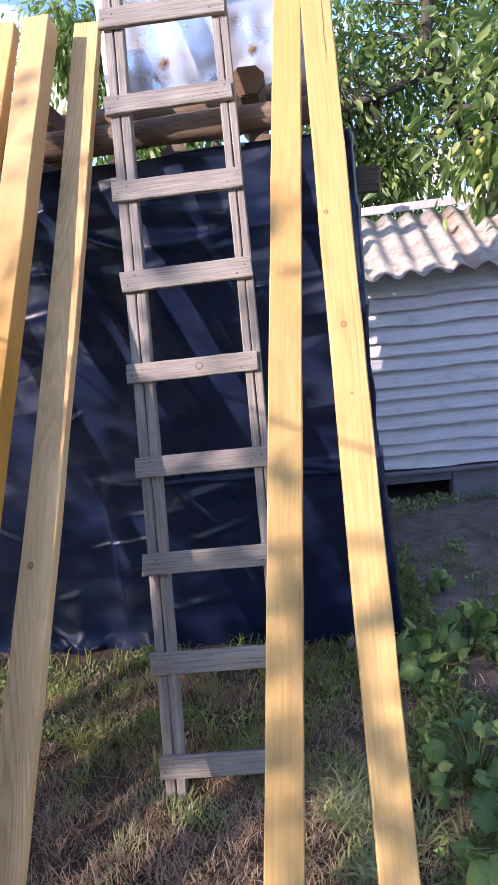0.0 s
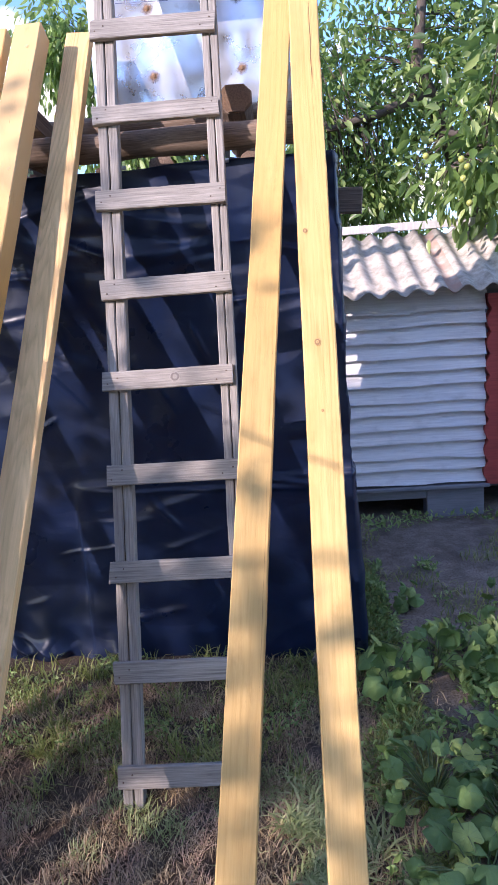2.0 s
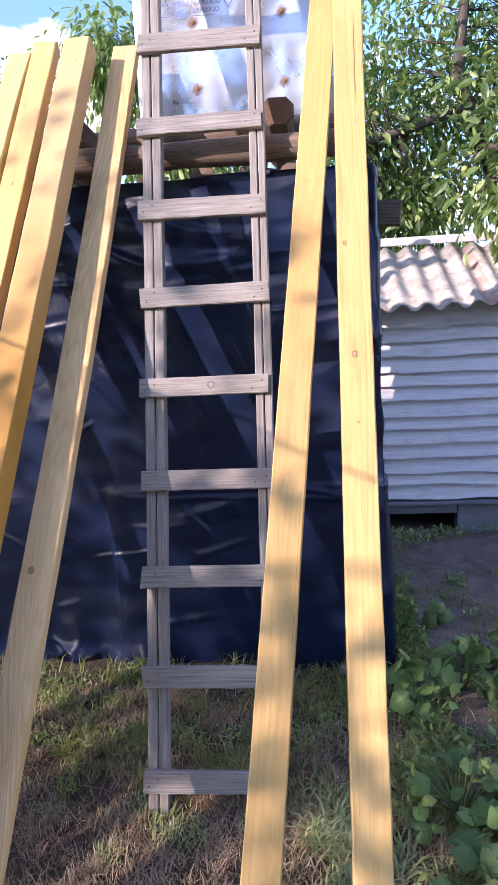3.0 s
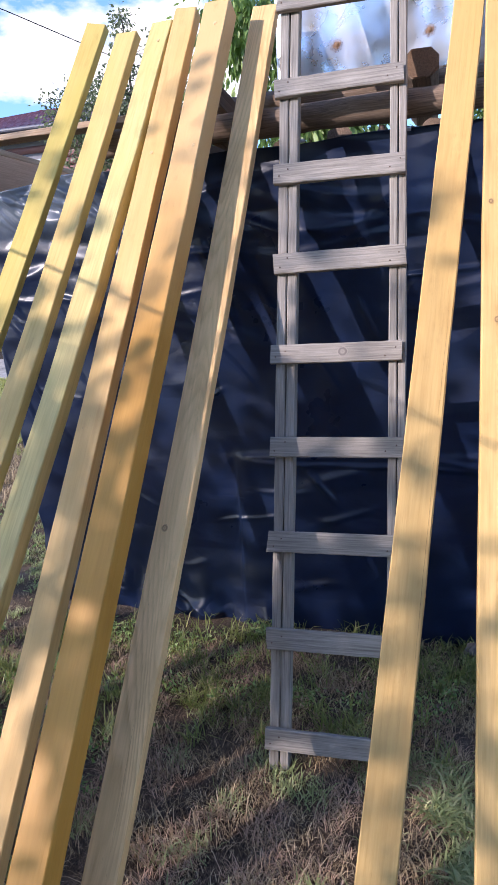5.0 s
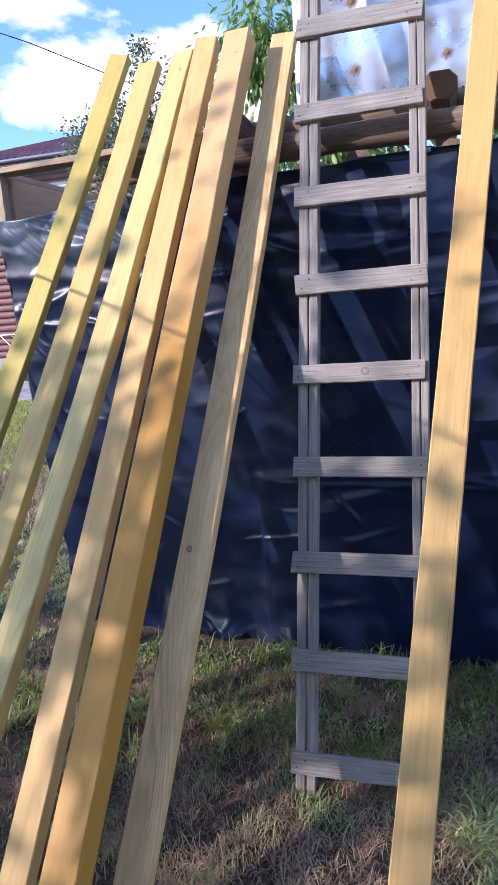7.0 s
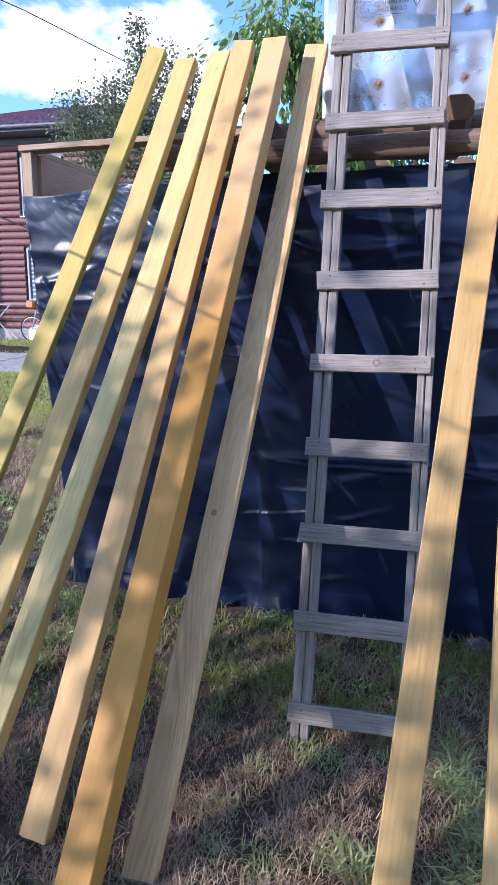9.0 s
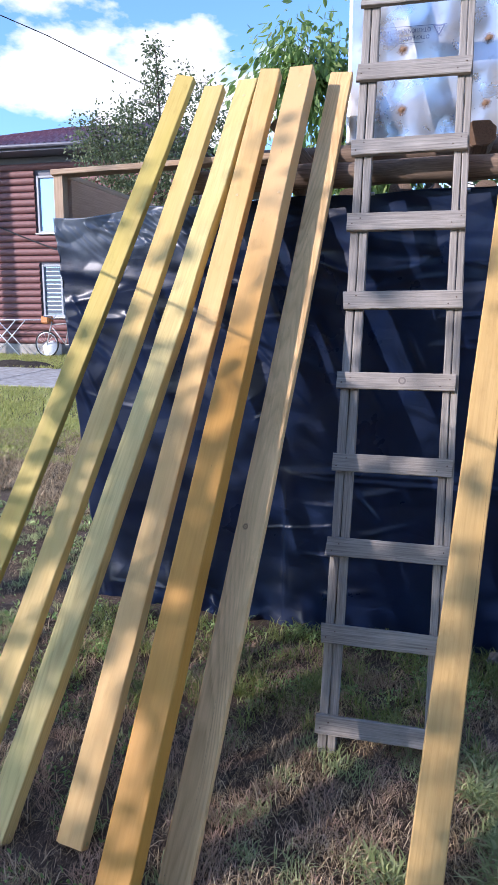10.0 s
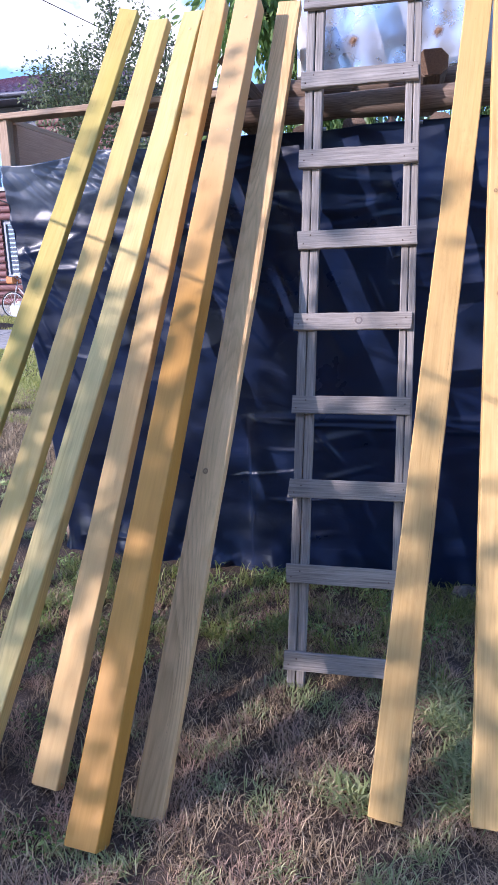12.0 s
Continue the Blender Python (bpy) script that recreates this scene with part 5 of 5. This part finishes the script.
tagged(ob, "unseen tall dense leafy screen added to cut low sky light", "hedge", kind="stuff")


# ---- squash plants and weeds ----
def squash_leaf(seed, hang=0.22):
    rnd = random.Random(seed)
    bm = bmesh.new()
    n, rings = 30, 4
    mid = bm.verts.new((0, 0, 0))
    rows = []
    for j in range(1, rings + 1):
        row = []
        for i in range(n):
            a = 2 * math.pi * i / n
            lobe = 1 - 0.16 * abs(math.sin(2.5 * (a - math.pi / 2))) - 0.5 * math.exp(-((a - 1.5 * math.pi) / 0.28) ** 2)
            r = j / rings * lobe * (1 + (rnd.uniform(-0.05, 0.05) if j == rings else 0))
            z = -hang * r * r + 0.07 * math.cos(5 * (a - math.pi / 2)) * r + 0.05 * noise.noise(Vector((r * 3 * math.cos(a), r * 3 * math.sin(a), seed)))
            row.append(bm.verts.new((r * math.cos(a), r * math.sin(a), z)))
        rows.append(row)
    for i in range(n):
        bm.faces.new((mid, rows[0][i], rows[0][(i + 1) % n]))
    for a, b in zip(rows, rows[1:]):
        for i in range(n):
            bm.faces.new((a[i], b[i], b[(i + 1) % n], a[(i + 1) % n]))
    me = bpy.data.meshes.new("leaf")
    bm.to_mesh(me)
    bm.free()
    me.polygons.foreach_set("use_smooth", [True] * len(me.polygons))
    return me


def squash_material():
    k = Mat("squash_leaf", 0.6, spec=0.35)
    ray = k.n.new("ShaderNodeTexGradient")
    ray.gradient_type = "RADIAL"
    k.l.new(k.co, ray.inputs["Vector"])
    vein = k.math("ABSOLUTE", k.math("SUBTRACT", k.math("FRACT", k.math("ADD", k.math("MULTIPLY", ray.outputs["Fac"], 9.0), 0.25)), 0.5))
    col = k.ramp(k.random(), (0.0, (0.10, 0.185, 0.065)), (0.7, (0.20, 0.32, 0.10)), (0.93, (0.34, 0.43, 0.14)), (1.0, (0.5, 0.5, 0.12)))
    col = k.mix(col, (0.16, 0.22, 0.1), k.math("MULTIPLY", k.ramp(vein, (0.0, 1.0), (0.07, 0.0)), 0.55))
    k.leafy(0.25, (0.2, 0.34, 0.08))
    return k.done(col, k.noise(9, 4), 0.4, 0.05)


M_SQUASH = squash_material()
M_STEM = Mat("squash_stem", 0.6).done((0.10, 0.145, 0.05))
LEAF_MESHES = [squash_leaf(s, (0.25, 0.6, 0.4, 0.9)[s]) for s in range(4)]
SQUASH = [   # place, leaves, reach, leaf size, how limp
    (0.93, 0.0, 40, 0.17, 0.034, 0), (1.12, -0.14, 42, 0.2, 0.042, 0), (1.26, 0.08, 34, 0.2, 0.036, 0), (0.98, -0.33, 36, 0.18, 0.040, 0),
    (0.90, 0.56, 20, 0.17, 0.045, 1), (1.10, 0.70, 26, 0.22, 0.046, 1), (1.35, 0.55, 24, 0.24, 0.042, 1), (1.40, 0.86, 16, 0.2, 0.04, 1), (1.64, 0.70, 18, 0.25, 0.042, 1),
    (1.60, 1.22, 9, 0.14, 0.042, 1), (1.12, 1.28, 8, 0.12, 0.038, 1), (1.47, 0.28, 16, 0.2, 0.042, 1)]
for n, (px, py, count, reach, size, limp) in enumerate(SQUASH):
    rnd = random.Random(300 + n)
    root = thing("squash_plant", "sprawling squash plant with broad drooping leaves", "plant", "squash plants", at=pose(px, py, 0))
    for q in range(count):
        a, r = rnd.uniform(0, 2 * math.pi), reach * math.sqrt(rnd.random())
        h = rnd.uniform(0.03, 0.2) * (1.1 - 0.5 * r / reach)
        s = size * rnd.uniform(0.65, 1.25)
        tip = Vector((r * math.cos(a), r * math.sin(a), h))
        part("stem", tube([(0, 0, 0.0), tip * 0.6 + Vector((0, 0, 0.03)), tip], [0.0026, 0.002, 0.0016], 5), M_STEM, root, "", True)
        leaf = place("leaf", LEAF_MESHES[q % 4], M_SQUASH, root)
        leaf.matrix_local = Matrix.Translation(tip) @ pose(0, 0, 0, rnd.uniform(-85, -5) if limp else rnd.uniform(-55, 25), rnd.uniform(-45, 45), rnd.uniform(0, 360)) @ Matrix.Diagonal((s, s * 1.05, s, 1))
for n, pts in enumerate(([(1.0, 0.45, 0.02), (1.2, 0.2, 0.03), (1.45, 0.15, 0.02), (1.7, 0.3, 0.03)], [(0.95, 0.3, 0.02), (1.15, 0.05, 0.03), (1.3, 0.1, 0.03), (1.5, -0.05, 0.02)])):
    ob = part("vine", tube(pts, 0.007, 6), M_STEM, smooth=True)
    tagged(ob, "pale green squash vine creeping over the soil", "vine", "squash vines")


# ---- rough stone by the sheet's foot ----
bm = bmesh.new()
bmesh.ops.create_icosphere(bm, subdivisions=3, radius=0.5)
for v in bm.verts:
    q = v.co.copy()
    v.co = Vector((0.13 * q.x, 0.09 * q.y, 0.09 * q.z)) * (1 + 0.5 * noise.noise(q * 2.2) + 0.16 * noise.noise(q * 6))
k = Mat("rough_stone", 0.9, spec=0.2)
n = k.noise(30, 6, rough=0.7)
ob = part("stone", bm, k.done(k.ramp(n, (0.3, (0.07, 0.06, 0.05)), (0.7, (0.22, 0.19, 0.16))), n, 0.6, 0.01))
ob.matrix_world = pose(0.69, 0.79, 0.02, 0, 0, 20)
tagged(ob, "rough grey stone lying at the sheeting's foot", "stone")


# ---- grass, straw, weeds ----
def patch(rs, n, x0, x1, y0, y1, scale, cut, seed):
    """Places in a rectangle, kept where a slow noise is above cut."""
    xy = np.stack([rs.uniform(x0, x1, n * 3), rs.uniform(y0, y1, n * 3)], 1)
    keep = [i for i, (a, b) in enumerate(xy) if noise.noise(Vector((a * scale, b * scale, seed))) > cut]
    return xy[keep[:n]]


def on_ground(xy, lift=0.0):
    return np.array([[ground_height(a, b) + lift] for a, b in xy])


def tufts(rs, centres, per, spread, low, high, width, lean, lying, name):
    """Clumps of blades, each clump round its own root."""
    c = np.repeat(np.array(centres, float), per, axis=0)
    xy = c + rs.normal(size=c.shape) * spread
    return blades(xy, rs.uniform(low, high, len(xy)), lean, rs, width, lying, on_ground(xy), name)


rs = np.random.RandomState(3)
xy = np.concatenate([patch(rs, 24000, -1.7, 0.95, -1.1, 0.75, 11.0, 0.02, 1), patch(rs, 9000, -1.7, 0.95, -1.1, 0.75, 2.6, -0.42, 1), patch(rs, 6000, -2.6, 1.0, -1.9, -1.0, 1.6, -0.3, 3), patch(rs, 5000, 0.3, 1.1, -0.9, 0.9, 2, -0.2, 5), patch(rs, 7000, -3.3, -1.4, -0.4, 2.4, 2.2, 0.0, 35)])
xy = xy[(xy[:, 0] > -0.5) | (xy[:, 1] > 0.5) | (xy[:, 1] < -0.75) | (rs.rand(len(xy)) < 0.45)]
ob = place("dry_grass", blades(xy, rs.uniform(0.012, 0.06, len(xy)), 0.9, rs, 0.0010, 0.6, on_ground(xy), "dry_grass"), M_STRAW)
tagged(ob, "matted dry straw-coloured grass on the soil", "dry grass", kind="stuff")
xy = patch(rs, 30000, -5.2, -1.7, 2.3, 5.6, 1.5, -0.35, 8)
ob = place("straw_patch", blades(xy, rs.uniform(0.05, 0.14, len(xy)), 0.9, rs, 0.0028, 0.4, on_ground(xy), "straw_patch"), M_STRAW)
tagged(ob, "sunlit patch of dry straw beside the lawn", "dry grass", kind="stuff")
xy = patch(rs, 20000, -1.6, 0.9, -1.1, 0.7, 7.0, 0.10, 22)
ob = place("dead_grass", blades(xy, rs.uniform(0.02, 0.055, len(xy)), 0.9, rs, 0.0012, 0.5, on_ground(xy), "dead_grass"), M_STRAW_RED)
tagged(ob, "reddish brown dead grass matted on the soil", "dry grass", kind="stuff")
xy = patch(rs, 9000, -1.6, 0.9, -1.1, 0.6, 5.0, 0.08, 2)
ob = place("dry_tufts", blades(xy, rs.uniform(0.03, 0.075, len(xy)), 0.8, rs, 0.0013, 0.2, on_ground(xy), "dry_tufts"), M_STRAW)
tagged(ob, "short dry upright grass tufts", "dry grass", kind="stuff")
xy = np.concatenate([patch(rs, 1500, -1.35, 0.72, 0.18, 0.90, 8.0, 0.12, 4), patch(rs, 700, -1.3, 0.7, 0.6, 0.92, 3.0, -0.1, 14), patch(rs, 500, -0.42, 0.0, 0.26, 0.52, 7.0, 0.0, 24), patch(rs, 3500, 0.62, 0.98, -0.8, 1.0, 2.2, -0.1, 6), patch(rs, 2600, 0.72, 1.0, 0.95, 1.9, 2.2, -0.3, 16), patch(rs, 1500, 0.9, 2.6, 0.9, 2.6, 2.0, 0.18, 9)])
ob = place("grass", blades(xy, rs.uniform(0.03, 0.105, len(xy)), 0.85, rs, 0.0021, 0.2, on_ground(xy), "grass"), M_GRASS)
tagged(ob, "uneven green grass growing along the sheeting", "grass", kind="stuff")
roots = patch(rs, 80, -1.35, 0.72, 0.12, 0.84, 4.0, -0.02, 41)
ob = place("arching_grass", tufts(rs, roots, 26, 0.018, 0.04, 0.115, 0.0021, 0.9, 0.15, "arching_grass"), M_GRASS)
tagged(ob, "arching clumps of green grass at the foot of the sheeting", "grass", kind="stuff")
roots = [(0.1, -0.02), (0.16, -0.06), (0.06, -0.05), (0.2, -0.4), (0.25, -0.44), (0.17, -0.44), (0.0, -0.48), (0.02, -0.55), (-0.14, -0.3), (-0.2, -0.35), (0.5, 0.08), (0.55, 0.12), (0.45, 0.05), (0.3, 0.05), (0.35, -0.02),
         (0.36, -0.72), (0.42, -0.76), (0.3, -0.78), (-0.3, -0.8), (-0.36, -0.82), (-0.42, -0.78), (-0.5, -0.8), (-0.1, -0.82), (0.1, -0.74), (-0.05, 0.2), (-0.3, 0.25), (-0.6, 0.1), (0.2, 0.2), (0.25, 0.25), (-0.75, -0.1), (-0.5, -0.3)]
roots += [tuple(p) for p in rs.uniform((-1.5, -1.0), (0.9, 0.3), (34, 2))] + [tuple(p) for p in rs.uniform((-3.2, 0.3), (-1.35, 2.5), (150, 2))]
ob = place("grass_tufts", tufts(rs, roots, 70, 0.026, 0.02, 0.055, 0.0019, 0.9, 0.3, "grass_tufts"), M_TUFT)
tagged(ob, "small grey-green grass tufts in the dry thatch", "grass", kind="stuff")
roots = [(0.5 + 0.16 * rs.rand(), -0.5 + 0.62 * rs.rand()) for _ in range(26)] + [(0.28, -0.5), (0.24, -0.47), (0.3, -0.46)] + [(0.68 + 0.2 * rs.rand(), -0.5 + 0.8 * rs.rand()) for _ in range(16)]
ob = place("broad_grass", tufts(rs, roots, 34, 0.022, 0.05, 0.10, 0.0034, 1.0, 0.45, "broad_grass"), M_TUFT)
tagged(ob, "sprawling broad-bladed grass beside the timbers", "grass", kind="stuff")
xy = np.concatenate([patch(rs, 26000, -5.0, -1.45, 3.9, 6.5, 1.0, -0.4, 3), patch(rs, 22000, -9.0, -3.0, 5.5, 9.2, 0.7, -0.5, 3), patch(rs, 9000, -7.0, -3.2, 4.6, 7.6, 0.7, -2.0, 3), patch(rs, 12000, -13, -6, 12.2, 15.6, 0.7, -0.5, 3)])
ob = place("lawn", blades(xy, rs.uniform(0.025, 0.07, len(xy)) * (1 + 0.06 * xy[:, 1]), 0.7, rs, 0.006, 0.1, on_ground(xy), "lawn"), M_LAWN)
tagged(ob, "sunlit lawn grass beyond the frame", "lawn", kind="stuff")
xy = np.concatenate([patch(rs, 300, 0.9, 2.1, 2.3, 2.62, 2, 0.0, 13), patch(rs, 1200, 0.8, 1.02, 0.8, 1.6, 3, -0.3, 17), patch(rs, 300, 1.0, 1.35, 1.3, 1.8, 3, -0.1, 18), patch(rs, 3600, 0.74, 1.9, -1.0, 0.95, 4, 0.02, 14), patch(rs, 3400, 1.15, 1.9, -0.5, 1.0, 5, -0.02, 19),
                     patch(rs, 500, 1.9, 3.2, 1.9, 2.62, 1, -1, 15), patch(rs, 1100, -3.2, -1.4, 0.2, 2.5, 2.2, 0.0, 25)])
tall = 0.05 + 0.11 * np.clip((xy[:, :1] - 1.05) / 0.4, 0, 1) * (xy[:, 1:] < 1.0)
base = np.concatenate([xy, rs.rand(len(xy), 1) * tall + on_ground(xy)], 1)
ways = rs.normal(size=base.shape) + np.array((0, 0, 0.35))
ob = place("weeds", leaves(base, ways, rs.uniform(0.018, 0.05, len(base)), LEAF_OVAL, rs, "weeds"), M_WEED)
tagged(ob, "low broad-leaved weeds among the grass", "weeds", kind="stuff")
roots = np.concatenate([patch(rs, 46, -1.3, 0.65, 0.3, 0.86, 5, 0.05, 12), np.array([(-0.17, 0.80), (-0.12, 0.83), (-0.22, 0.82), (-0.15, 0.77)])])
xy = np.repeat(roots, 55, axis=0)
xy = xy + rs.normal(size=xy.shape) * 0.028
base = np.concatenate([xy, rs.rand(len(xy), 1) * 0.05 + on_ground(xy)], 1)
ways = rs.normal(size=base.shape) + np.array((0, 0, 0.3))
ob = place("low_weeds", leaves(base, ways, rs.uniform(0.009, 0.022, len(base)), LEAF_OVAL, rs, "low_weeds"), M_WEED)
tagged(ob, "small-leaved weed clumps at the foot of the sheeting", "weeds", kind="stuff")
xy = np.repeat(rs.uniform((-1.6, -0.9), (-0.45, 0.4), (60, 2)), 45, axis=0)
xy = xy + rs.normal(size=xy.shape) * 0.035
base = np.concatenate([xy, rs.rand(len(xy), 1) * 0.035 + on_ground(xy)], 1)
ob = place("ground_weeds", leaves(base, rs.normal(size=base.shape) + np.array((0, 0, 0.2)), rs.uniform(0.008, 0.024, len(base)), LEAF_OVAL, rs, "ground_weeds"), M_WALNUT)
tagged(ob, "dark green creeping weeds in the shade of the timbers", "weeds", kind="stuff")
